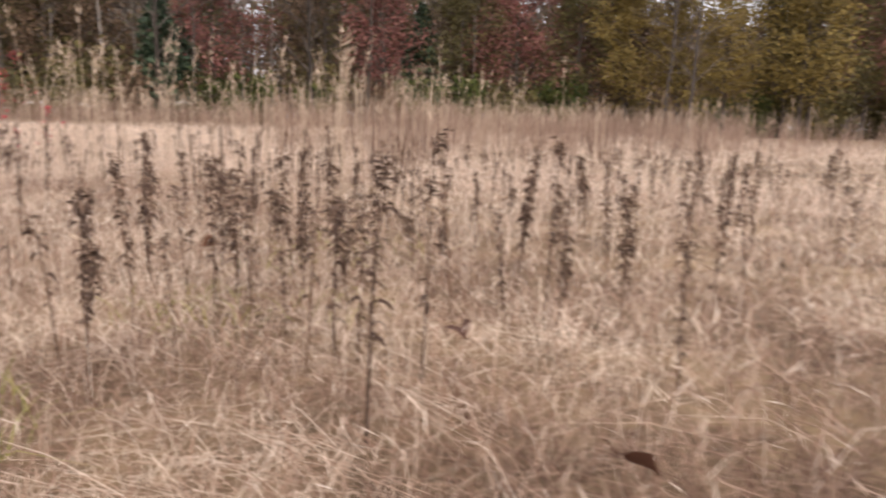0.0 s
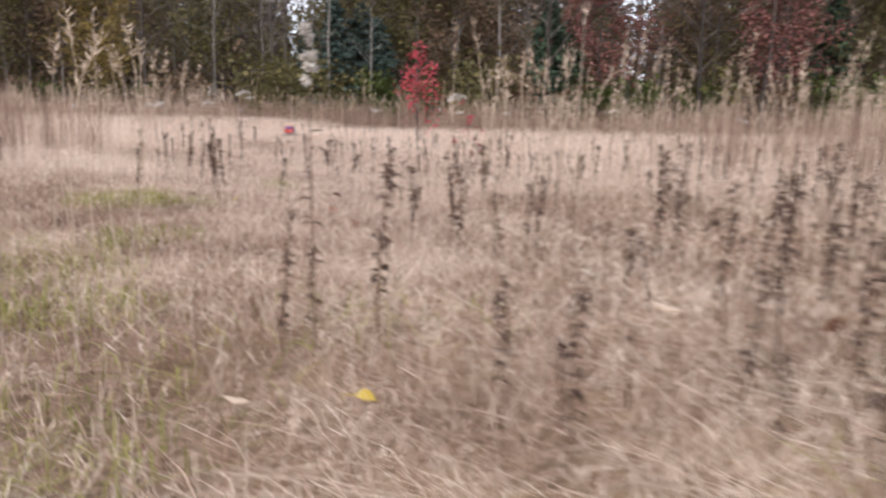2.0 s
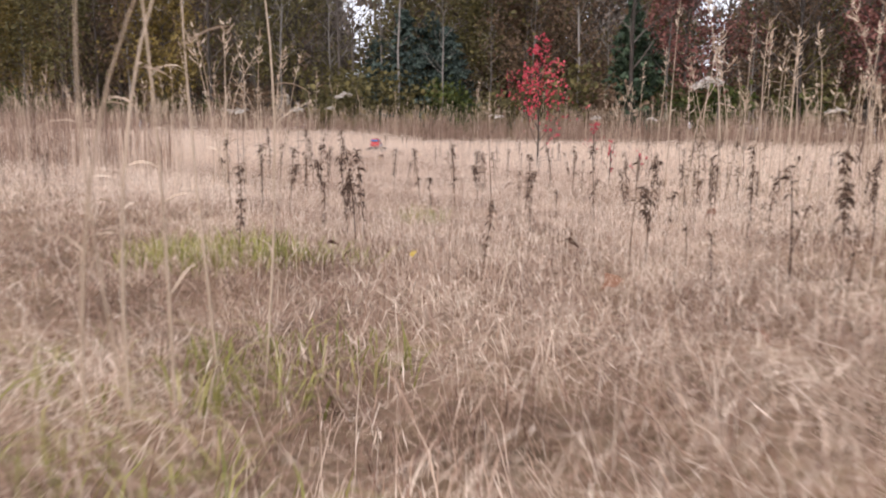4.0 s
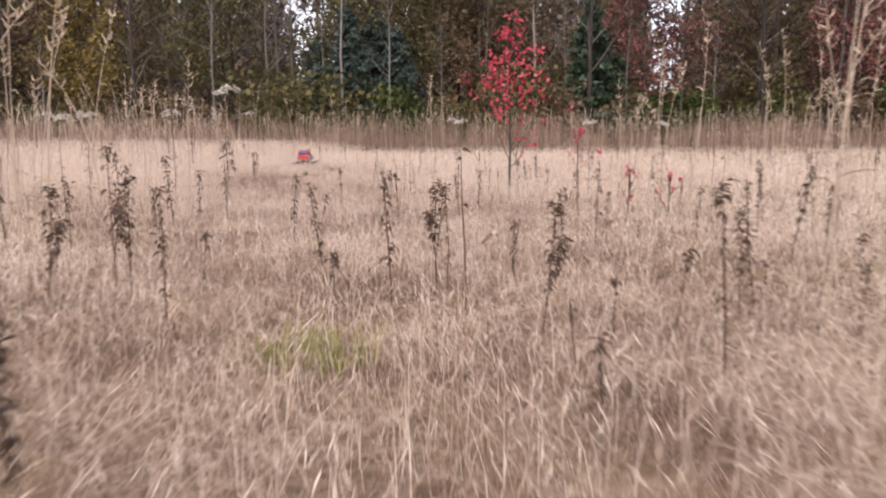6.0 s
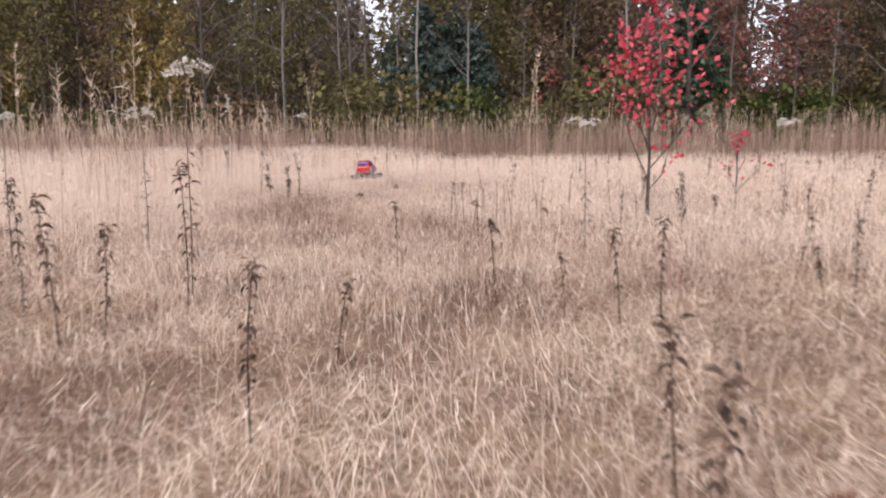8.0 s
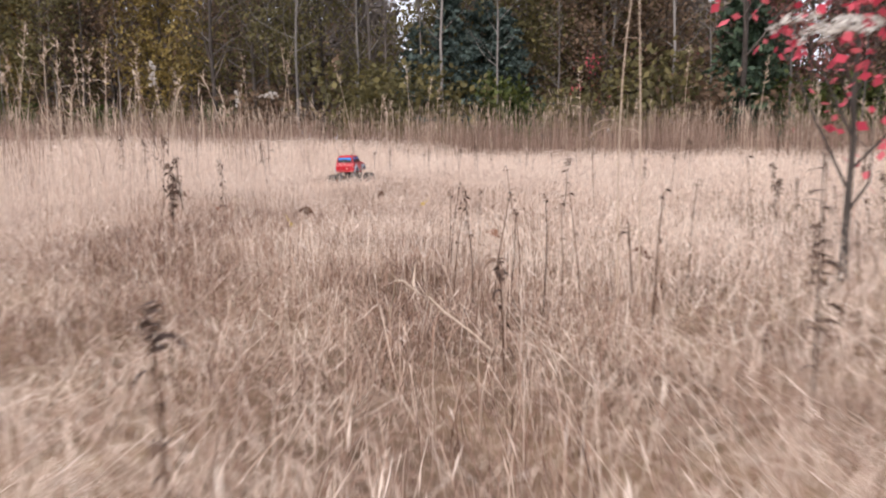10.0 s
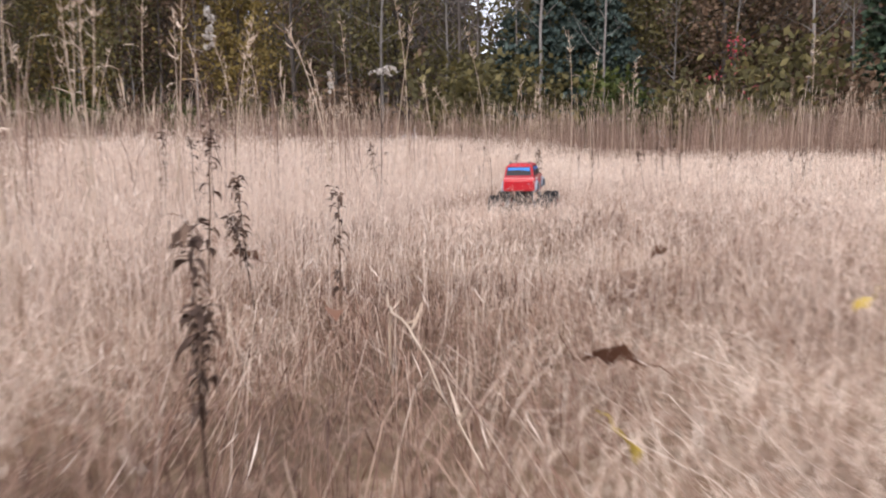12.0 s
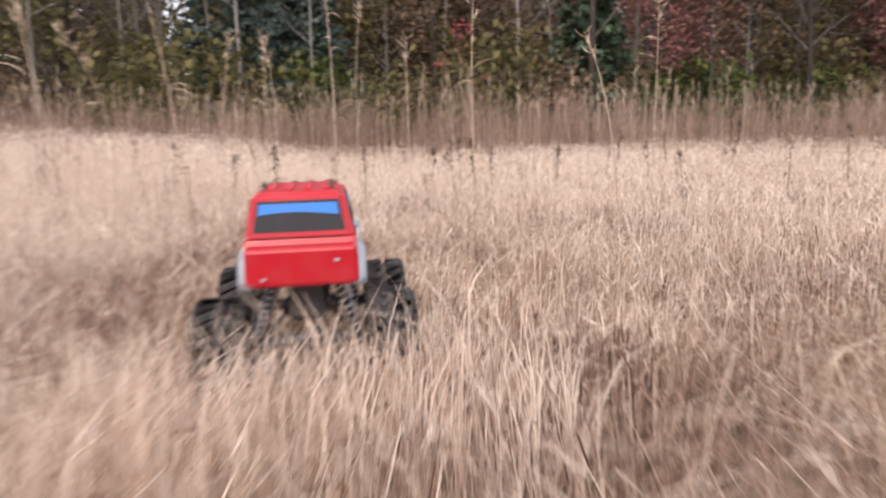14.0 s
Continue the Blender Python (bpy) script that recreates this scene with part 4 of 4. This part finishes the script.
# ---- pale stalks bent down over the grass ----
def bent_stalk(points, girth, plume, seed):
    r = random.Random(seed)
    plant = new("bent_stalk")
    stem, hair = bmesh.new(), bmesh.new()
    pts = [Vector((x, y, gzf(x, y) + z)) for x, y, z in points]
    fine = []
    for a, b in zip(pts, pts[1:]):
        fine += [a.lerp(b, k / 4) + Vector((r.gauss(0, 0.004), r.gauss(0, 0.004), r.gauss(0, 0.003))) for k in range(4)]
    fine.append(pts[-1])
    n = len(fine)
    tube(stem, fine, [girth * (1 - 0.6 * k / n) for k in range(n)], 5)
    for k in range(plume):
        s = r.uniform(0.3, 0.97) * (n - 1)
        leaf_strip(hair, fine[int(s)].lerp(fine[int(s) + 1], s % 1), r.uniform(0, 6.28), r.uniform(0.04, 0.1), r.uniform(0.004, 0.008), r.uniform(-0.3, 0.1), r)
    part("stem", stem, M["pale_reed"], plant)
    part("foliage", hair, M["pale_reed"], plant, "bleached narrow leaves and seed spikes")
    tagged(plant, "pale dry grass stalk leaning down over the meadow", "grass stalk", "bent pale stalks")


bent_stalk([(-0.66, 9.36, 0.0), (-0.63, 9.3, 0.17), (-0.5, 9.08, 0.16), (-0.33, 8.83, 0.12)], 0.0045, 8, 1)
bent_stalk([(-2.06, 11.5, 0.0), (-2.04, 11.46, 0.2), (-1.93, 11.25, 0.2), (-1.75, 10.93, 0.1)], 0.004, 8, 2)
bent_stalk([(-0.42, -0.9, 0.0), (-0.47, -0.89, 0.16), (-0.6, -0.84, 0.45), (-0.74, -0.8, 0.72)], 0.005, 90, 3)
bent_stalk([(0.3, 1.4, 0.0), (0.34, 1.5, 0.2), (0.5, 1.62, 0.22), (0.72, 1.7, 0.16)], 0.003, 6, 4)
bent_stalk([(-0.6, 3.1, 0.0), (-0.62, 3.16, 0.17), (-0.75, 3.25, 0.2), (-0.92, 3.3, 0.12)], 0.003, 10, 5)


# ---- chips of pale bark on the ground ----
def slab(bm, corners, thick):
    """A thin plate on four or more corners, thickened along its normal."""
    vs = [Vector(c) for c in corners]
    nrm = (vs[1] - vs[0]).cross(vs[2] - vs[0]).normalized() * thick
    a = [bm.verts.new(v) for v in vs]
    b = [bm.verts.new(v + nrm) for v in vs]
    bm.faces.new(b)
    bm.faces.new(a[::-1])
    k = len(vs)
    for i in range(k):
        bm.faces.new((a[i], a[(i + 1) % k], b[(i + 1) % k], b[i]))


def bark_chip(x, y, z, size, seed):
    r = random.Random(seed)
    bm = bmesh.new()
    rim = [(math.cos(k * 0.785) * size * (0.5 if k % 4 else 0.62) * r.uniform(0.8, 1.15), math.sin(k * 0.785) * size * 0.2 * r.uniform(0.7, 1.2), size * 0.06 * math.cos(k * 1.57)) for k in range(8)]
    slab(bm, rim, size * 0.09)
    ob = link_mesh("bark_chip", bm, M["pale_reed"], smooth=False)
    ob.matrix_basis = pose(x, y, gzf(x, y) + z, r.uniform(-15, 15), r.uniform(-15, 15), r.uniform(-25, 25))
    tagged(ob, "pale weathered piece of bark lying in the grass", "bark piece", "bark pieces")


for k, (x, y, z, size) in enumerate(((0.88, -1.75, 0.06, 0.06), (2.08, -1.16, 0.12, 0.09), (1.25, 2.2, 0.12, 0.07))):
    bark_chip(x, y, z, size, 300 + k)


# ---- the radio-controlled monster truck ----
def dirty(name, colour, rough, metal=0.0, coat=0.0, dust=0.25, scale=25.0):
    """Paint, rubber or metal with dust and fine scratches over it."""
    m = bpy.data.materials.new(name)
    m.use_nodes = True
    n, l = m.node_tree.nodes, m.node_tree.links
    b = n["Principled BSDF"]
    b.inputs["Metallic"].default_value = metal
    b.inputs["Coat Weight"].default_value = coat
    co = n.new("ShaderNodeTexCoord")
    t = n.new("ShaderNodeTexNoise")
    t.inputs["Scale"].default_value = scale
    t.inputs["Detail"].default_value = 6
    l.new(co.outputs["Object"], t.inputs["Vector"])
    r = ramp_of(n, [(0.48, (0, 0, 0)), (0.75, (dust, dust, dust))])
    l.new(t.outputs["Fac"], r.inputs["Fac"])
    mix = n.new("ShaderNodeMix")
    mix.data_type = "RGBA"
    mix.inputs["A"].default_value = (*colour, 1)
    mix.inputs["B"].default_value = (0.3, 0.23, 0.16, 1)
    l.new(r.outputs["Color"], mix.inputs["Factor"])
    l.new(mix.outputs["Result"], b.inputs["Base Color"])
    rr = n.new("ShaderNodeMath")
    rr.operation = "MULTIPLY_ADD"
    rr.inputs[1].default_value = 0.5
    rr.inputs[2].default_value = rough
    l.new(r.outputs["Color"], rr.inputs[0])
    l.new(rr.outputs[0], b.inputs["Roughness"])
    return m


T = {
    "red": dirty("red_shell_paint", (0.46, 0.006, 0.018), 0.35, coat=0.12, dust=0.1),
    "black": dirty("black_plastic", (0.018, 0.018, 0.02), 0.5, dust=0.3),
    "rubber": dirty("tyre_rubber", (0.028, 0.028, 0.03), 0.9, dust=0.35, scale=45),
    "grey": dirty("silver_grey_flare", (0.3, 0.34, 0.38), 0.35, coat=0.3, dust=0.15),
    "hood": dirty("dark_grey_decal", (0.1, 0.105, 0.11), 0.3, coat=0.4, dust=0.3),
    "blue": dirty("blue_window_decal", (0.02, 0.19, 0.6), 0.3, coat=0.15, dust=0.04),
    "dark": dirty("black_window_decal", (0.006, 0.006, 0.01), 0.5, dust=0.04),
    "steel": dirty("bright_steel", (0.55, 0.55, 0.55), 0.3, metal=1.0, dust=0.15),
    "rim": dirty("red_rim_ring", (0.26, 0.03, 0.02), 0.5, dust=0.4),
    "white": dirty("white_lettering_decal", (0.8, 0.8, 0.8), 0.4, dust=0.05),
}


def lathe(bm, profile, seg, axis_x=True):
    """Turns (radius, x) pairs about the x axis."""
    rings = []
    for rad, x in profile:
        rings.append([bm.verts.new((x, rad * math.cos(k * 2 * math.pi / seg), rad * math.sin(k * 2 * math.pi / seg))) for k in range(seg)])
    for a, b in zip(rings, rings[1:]):
        for k in range(seg):
            bm.faces.new((a[k], a[(k + 1) % seg], b[(k + 1) % seg], b[k]))
    return rings


def coil(bm, a, b, radius, turns, wire):
    a, b = Vector(a), Vector(b)
    d = (b - a).normalized()
    u = d.orthogonal().normalized()
    w = d.cross(u)
    k = turns * 10
    tube(bm, [a + (b - a) * i / k + (u * math.cos(i * 0.628) + w * math.sin(i * 0.628)) * radius for i in range(k + 1)], [wire] * (k + 1), 5)


def build_truck():
    car = new("toy_monster_truck")
    tagged(car, "red radio-controlled monster truck with oversized black tyres in the grass", "toy truck")
    # lower shell: side outline with wheel arches, swept across the width
    half = 0.094

    def arch(cy, cz, rad, k=9):
        return [(cy + rad * math.cos(math.pi * i / k), cz + rad * math.sin(math.pi * i / k)) for i in range(k + 1)]
    outline = [(0.2, 0.208), (0.206, 0.256), (0.192, 0.268), (0.05, 0.286), (-0.2, 0.282), (-0.209, 0.262), (-0.206, 0.196)]
    outline += [(y, z) for y, z in arch(-0.137, 0.198, 0.05)][::-1]
    outline += [(-0.06, 0.187), (0.06, 0.187)]
    outline += [(y, z) for y, z in arch(0.126, 0.2, 0.05)][::-1]
    shell = bmesh.new()

    def half_at(y, z):
        return half * (1 - 0.1 * max(0, (y - 0.12) / 0.09)) - 0.006 * max(0, (z - 0.255) / 0.03)
    left = [shell.verts.new((-half_at(y, z), y, z)) for y, z in outline]
    right = [shell.verts.new((half_at(y, z), y, z)) for y, z in outline]
    n = len(outline)
    shell.faces.new(left[::-1])
    shell.faces.new(right)
    for i in range(n):
        shell.faces.new((left[i], left[(i + 1) % n], right[(i + 1) % n], right[i]))
    bmesh.ops.recalc_face_normals(shell, faces=shell.faces)
    top_edges = [e for e in shell.edges if all(v.co.z > 0.25 for v in e.verts) or all(abs(v.co.y) > 0.195 for v in e.verts)]
    bmesh.ops.bevel(shell, geom=top_edges, offset=0.006, segments=3, affect="EDGES")
    body = part("body_shell", shell, T["red"], car, "glossy red painted body shell", smooth=False)

    # cabin with slanted sides
    B = [(-0.088, 0.05, 0.28), (0.088, 0.05, 0.28), (0.088, -0.204, 0.28), (-0.088, -0.204, 0.28)]
    R = [(-0.072, -0.002, 0.352), (0.072, -0.002, 0.352), (0.074, -0.188, 0.352), (-0.074, -0.188, 0.352)]
    cabin = bmesh.new()
    lo, hi = [cabin.verts.new(v) for v in B], [cabin.verts.new(v) for v in R]
    cabin.faces.new(hi[::-1])
    cabin.faces.new(lo)
    for i in range(4):
        cabin.faces.new((lo[i], hi[i], hi[(i + 1) % 4], lo[(i + 1) % 4]))
    bmesh.ops.recalc_face_normals(cabin, faces=cabin.faces)
    bmesh.ops.bevel(cabin, geom=[e for e in cabin.edges if any(v.co.z > 0.3 for v in e.verts)], offset=0.009, segments=3, affect="EDGES")
    part("cabin", cabin, T["red"], car, smooth=False)
    for x in (-0.045, -0.015, 0.015, 0.045):
        rib = bmesh.new()
        box(rib, x, -0.098, 0.353, 0.013, 0.155, 0.006, 0.002)
        part("roof_rib", rib, T["red"], car)
    for x in (-0.055, 0.055):
        for y, z in ((-0.16, 0.358), (0.09, 0.29)):
            clip = bmesh.new()
            tube(clip, [(x, y, z - 0.008), (x, y, z + 0.01)], [0.003, 0.003], 8)
            tube(clip, [(x - 0.008, y, z + 0.002), (x + 0.006, y + 0.004, z + 0.004), (x + 0.012, y - 0.004, z + 0.009)], [0.0011] * 3, 5)
            part("body_clip", clip, T["black"], car)

    def lerp4(a, b, c, d, u, v):
        a, b, c, d = (Vector(q) for q in (a, b, c, d))
        return a.lerp(b, u).lerp(d.lerp(c, u), v)

    def window(q, u0, u1, v0, v1, cut=0.0):
        """A decal window: a black pane in a grey edge with a blue sky band along its top."""
        nrm = (Vector(q[1]) - Vector(q[0])).cross(Vector(q[3]) - Vector(q[0])).normalized()

        def pt(u, v, off):
            return lerp4(*q, u, v) + nrm * off
        pane = bmesh.new()
        slab(pane, [pt(u0, v0, 0.0006), pt(u1, v0, 0.0006), pt(u1, v1, 0.0006), pt(u0 + cut, v1, 0.0006)], 0.0012)
        ob = part("window", pane, T["dark"], car, "black and blue painted window", smooth=False)
        sky_band = bmesh.new()
        lowline = []
        for i in range(7):
            s = i / 6
            u = (u0 + 0.03) + (u1 - u0 - 0.06) * s
            v = v0 + (v1 - v0) * (0.5 + 0.13 * math.sin(math.pi * (0.15 + 0.85 * s)))
            lowline.append(pt(max(u, u0 + cut * 0.55 + 0.02), v, 0.0021))
        slab(sky_band, lowline + [pt(u1 - 0.03, v1 - 0.09 * (v1 - v0), 0.0021), pt(u0 + cut + 0.03, v1 - 0.09 * (v1 - v0), 0.0021)], 0.0006)
        part("sky_tint", sky_band, T["blue"], ob, "blue reflection decal", smooth=False)

    side_l = (B[0], B[3], R[3], R[0])
    side_r = (B[2], B[1], R[1], R[2])
    for q, flip in ((side_l, False), (side_r, True)):
        if not flip:
            window(q, 0.09, 0.47, 0.1, 0.82, 0.0), window(q, 0.54, 0.93, 0.1, 0.82)
        else:
            window(q, 0.07, 0.46, 0.1, 0.82), window(q, 0.53, 0.91, 0.1, 0.82)
    window((B[3], B[2], R[2], R[3]), 0.07, 0.93, 0.12, 0.8)
    window((B[1], B[0], R[0], R[1]), 0.06, 0.94, 0.1, 0.86)
    # bonnet cover
    bonnet = bmesh.new()
    slab(bonnet, [(-0.07, 0.2, 0.2705), (0.07, 0.2, 0.2705), (0.078, 0.06, 0.2875), (-0.078, 0.06, 0.2875)], 0.002)
    box(bonnet, 0, 0.12, 0.284, 0.07, 0.1, 0.008, 0.003)
    part("bonnet", bonnet, T["hood"], car, "dark grey carbon-look bonnet", smooth=False)
    # flares, stripe and lettering bars on both sides
    for s in (-1, 1):
        for cy, cz in ((0.126, 0.2), (-0.137, 0.198)):
            flare = bmesh.new()
            prev = None
            for i in range(15):
                a = math.pi * (-0.02 + 1.04 * i / 14)
                ring = []
                for rad, x in ((0.049, half - 0.012), (0.049, half + 0.011), (0.056, half + 0.012), (0.064, half + 0.003), (0.064, half - 0.012)):
                    ring.append(flare.verts.new((s * x * (0.96 if cy > 0 else 1), cy + rad * math.cos(a), cz + rad * 0.94 * math.sin(a))))
                if prev:
                    for k in range(5):
                        flare.faces.new((prev[k], prev[(k + 1) % 5], ring[(k + 1) % 5], ring[k]))
                else:
                    flare.faces.new(ring)
                prev = ring
            flare.faces.new(prev[::-1])
            bmesh.ops.recalc_face_normals(flare, faces=flare.faces)
            part("wheel_flare", flare, T["grey"], car, "silver-grey wheel arch flare")
        x = s * (half + 0.0008)
        for name, mat, pts, lift in (("stripe_edge", "grey", [(0.066, 0.262), (0.034, 0.262), (0.018, 0.2115), (-0.086, 0.2105), (-0.088, 0.199), (0.046, 0.201)], 0.0), ("stripe", "hood", [(0.063, 0.26), (0.037, 0.26), (0.02, 0.209), (-0.084, 0.2085), (-0.086, 0.201), (0.044, 0.203)], 0.0009)):
            st = bmesh.new()
            # two strips: the slanted one and the long one
            for quad in ((0, 1, 2, 5), (2, 3, 4, 5)):
                q = [(x + s * lift, pts[i][0], pts[i][1]) for i in quad]
                slab(st, q if s < 0 else q[::-1], 0.0008)
            part(name, st, T[mat], car, smooth=False)
        for i in range(9):
            bar = bmesh.new()
            hgt = 0.011 if i == 0 else 0.008
            box(bar, s * (half + 0.0002), -0.098 - i * 0.0072, 0.2685, 0.0024, 0.0045, hgt)
            part("lettering_bar", bar, T["white"], car, smooth=False)
    for x, z in ((-0.062, 0.212), (0.058, 0.24)):
        mark = bmesh.new()
        box(mark, x, -0.2085, z, 0.009, 0.002, 0.0045)
        part("tail_mark", mark, T["grey"], car, smooth=False)
    # front bumper, grille
    grille = bmesh.new()
    box(grille, 0, 0.207, 0.24, 0.14, 0.012, 0.034, 0.003)
    part("grille", grille, T["black"], car, smooth=False)
    bumper = bmesh.new()
    box(bumper, 0, 0.222, 0.208, 0.15, 0.02, 0.026, 0.006)
    tube(bumper, [(-0.05, 0.225, 0.215), (-0.045, 0.228, 0.258), (0.045, 0.228, 0.258), (0.05, 0.225, 0.215)], [0.005] * 4, 6)
    part("bumper", bumper, T["grey"], car)
    # chassis, axles, links, shocks
    chassis = bmesh.new()
    box(chassis, 0, -0.005, 0.135, 0.07, 0.24, 0.035, 0.006)
    box(chassis, 0, -0.005, 0.168, 0.05, 0.16, 0.035, 0.005)
    box(chassis, 0, -0.15, 0.165, 0.06, 0.012, 0.07, 0.003)
    box(chassis, 0, 0.14, 0.165, 0.06, 0.012, 0.07, 0.003)
    part("chassis", chassis, T["black"], car, smooth=False)
    wheel_meshes = None
    for cy in (0.131, -0.137):
        axle = bmesh.new()
        tube(axle, [(-0.13, cy, 0.084), (-0.03, cy, 0.084), (0.03, cy, 0.084), (0.13, cy, 0.084)], [0.011, 0.013, 0.013, 0.011], 10)
        bmesh.ops.create_uvsphere(axle, u_segments=12, v_segments=8, radius=0.026, matrix=Matrix.Translation((0.012, cy, 0.084)))
        part("axle", axle, T["black"], car)
        for s in (-1, 1):
            link = bmesh.new()
            tube(link, [(s * 0.09, cy, 0.075), (s * 0.035, cy * 0.25, 0.125)], [0.005, 0.005], 6)
            part("suspension_link", link, T["black"], car)
            for off in (-0.022, 0.022):
                a, b = (s * 0.088, cy + off * 0.4, 0.095), (s * 0.052, cy + off, 0.2)
                shock = bmesh.new()
                tube(shock, [a, Vector(a).lerp(Vector(b), 0.5), Vector(a).lerp(Vector(b), 0.52), b], [0.003, 0.003, 0.0075, 0.0075], 8)
                so = part("shock", shock, T["black"], car)
                spring = bmesh.new()
                coil(spring, a, b, 0.0105, 9, 0.0016)
                part("spring", spring, T["steel"], so, "bright coil spring")
            if wheel_meshes is None:
                tyre = bmesh.new()
                lathe(tyre, [(0.043, -0.036), (0.062, -0.041), (0.073, -0.037), (0.077, -0.02), (0.077, 0.02), (0.073, 0.037), (0.062, 0.041), (0.043, 0.036)], 32)
                lug_meshes = []
                for side in (-1, 1):
                    lug = bmesh.new()
                    made = box(lug, 0, 0, 0, 0.03, 0.0125, 0.011)
                    bmesh.ops.rotate(lug, cent=(0, 0, 0), matrix=Matrix.Rotation(side * 0.45, 3, "Z"), verts=made)
                    bmesh.ops.translate(lug, vec=(side * 0.021, 0, 0.0785), verts=made)
                    box(lug, side * 0.0405, 0, 0.068, 0.006, 0.011, 0.016)
                    hull = bmesh.ops.convex_hull(lug, input=lug.verts)
                    bmesh.ops.delete(lug, geom=list({g for g in hull["geom_interior"] + hull["geom_unused"] if isinstance(g, bmesh.types.BMVert)}), context="VERTS")
                    me = bpy.data.meshes.new("tread_lug")
                    lug.to_mesh(me)
                    lug.free()
                    me.materials.append(T["rubber"])
                    lug_meshes.append((side, me))
                rim = bmesh.new()
                lathe(rim, [(0.044, -0.037), (0.044, 0.037), (0.039, 0.039), (0.036, 0.03), (0.034, 0.012)], 28)
                hub = bmesh.new()
                for k in range(6):
                    made = box(hub, 0.018, 0, 0.019, 0.01, 0.009, 0.034, 0.002)
                    bmesh.ops.rotate(hub, cent=(0, 0, 0), matrix=Matrix.Rotation(k * math.pi / 3, 3, "X"), verts=made)
                lathe(hub, [(0.0, 0.03), (0.008, 0.03), (0.012, 0.022), (0.013, 0.0), (0.0, 0.0)], 14)
                wheel_meshes = []
                for nm, bmx, mt in (("tyre", tyre, T["rubber"]), ("rim", rim, T["rim"]), ("spokes", hub, T["black"])):
                    me = bpy.data.meshes.new(nm)
                    bmx.to_mesh(me)
                    bmx.free()
                    me.materials.append(mt)
                    wheel_meshes.append((nm, me))
            tyre_ob = new("wheel", wheel_meshes[0][1])
            tyre_ob.parent = car
            tyre_ob["label"] = "knobbly black rubber tyre on its wheel"
            tyre_ob.matrix_basis = pose(s * 0.145, cy, 0.084, 20 * s + 40 * cy, 0, 0 if s > 0 else 180)
            for side, me in lug_meshes:
                for k in range(20):
                    knob = new("tread_lug", me)
                    knob.parent = tyre_ob
                    knob.matrix_basis = Matrix.Rotation((k + 0.25 * side) * 2 * math.pi / 20, 4, "X")
            for nm, me in wheel_meshes[1:]:
                ob = new("rim" if nm == "rim" else "hub", me)
                ob.parent = tyre_ob
                if nm == "rim":
                    ob["label"] = "black wheel rim with a red ring"
    car.matrix_basis = pose(TRUCK_AT[0], TRUCK_AT[1], gzf(*TRUCK_AT) + 0.02, 1.5, -1.0, TRUCK_TURN)


build_truck()
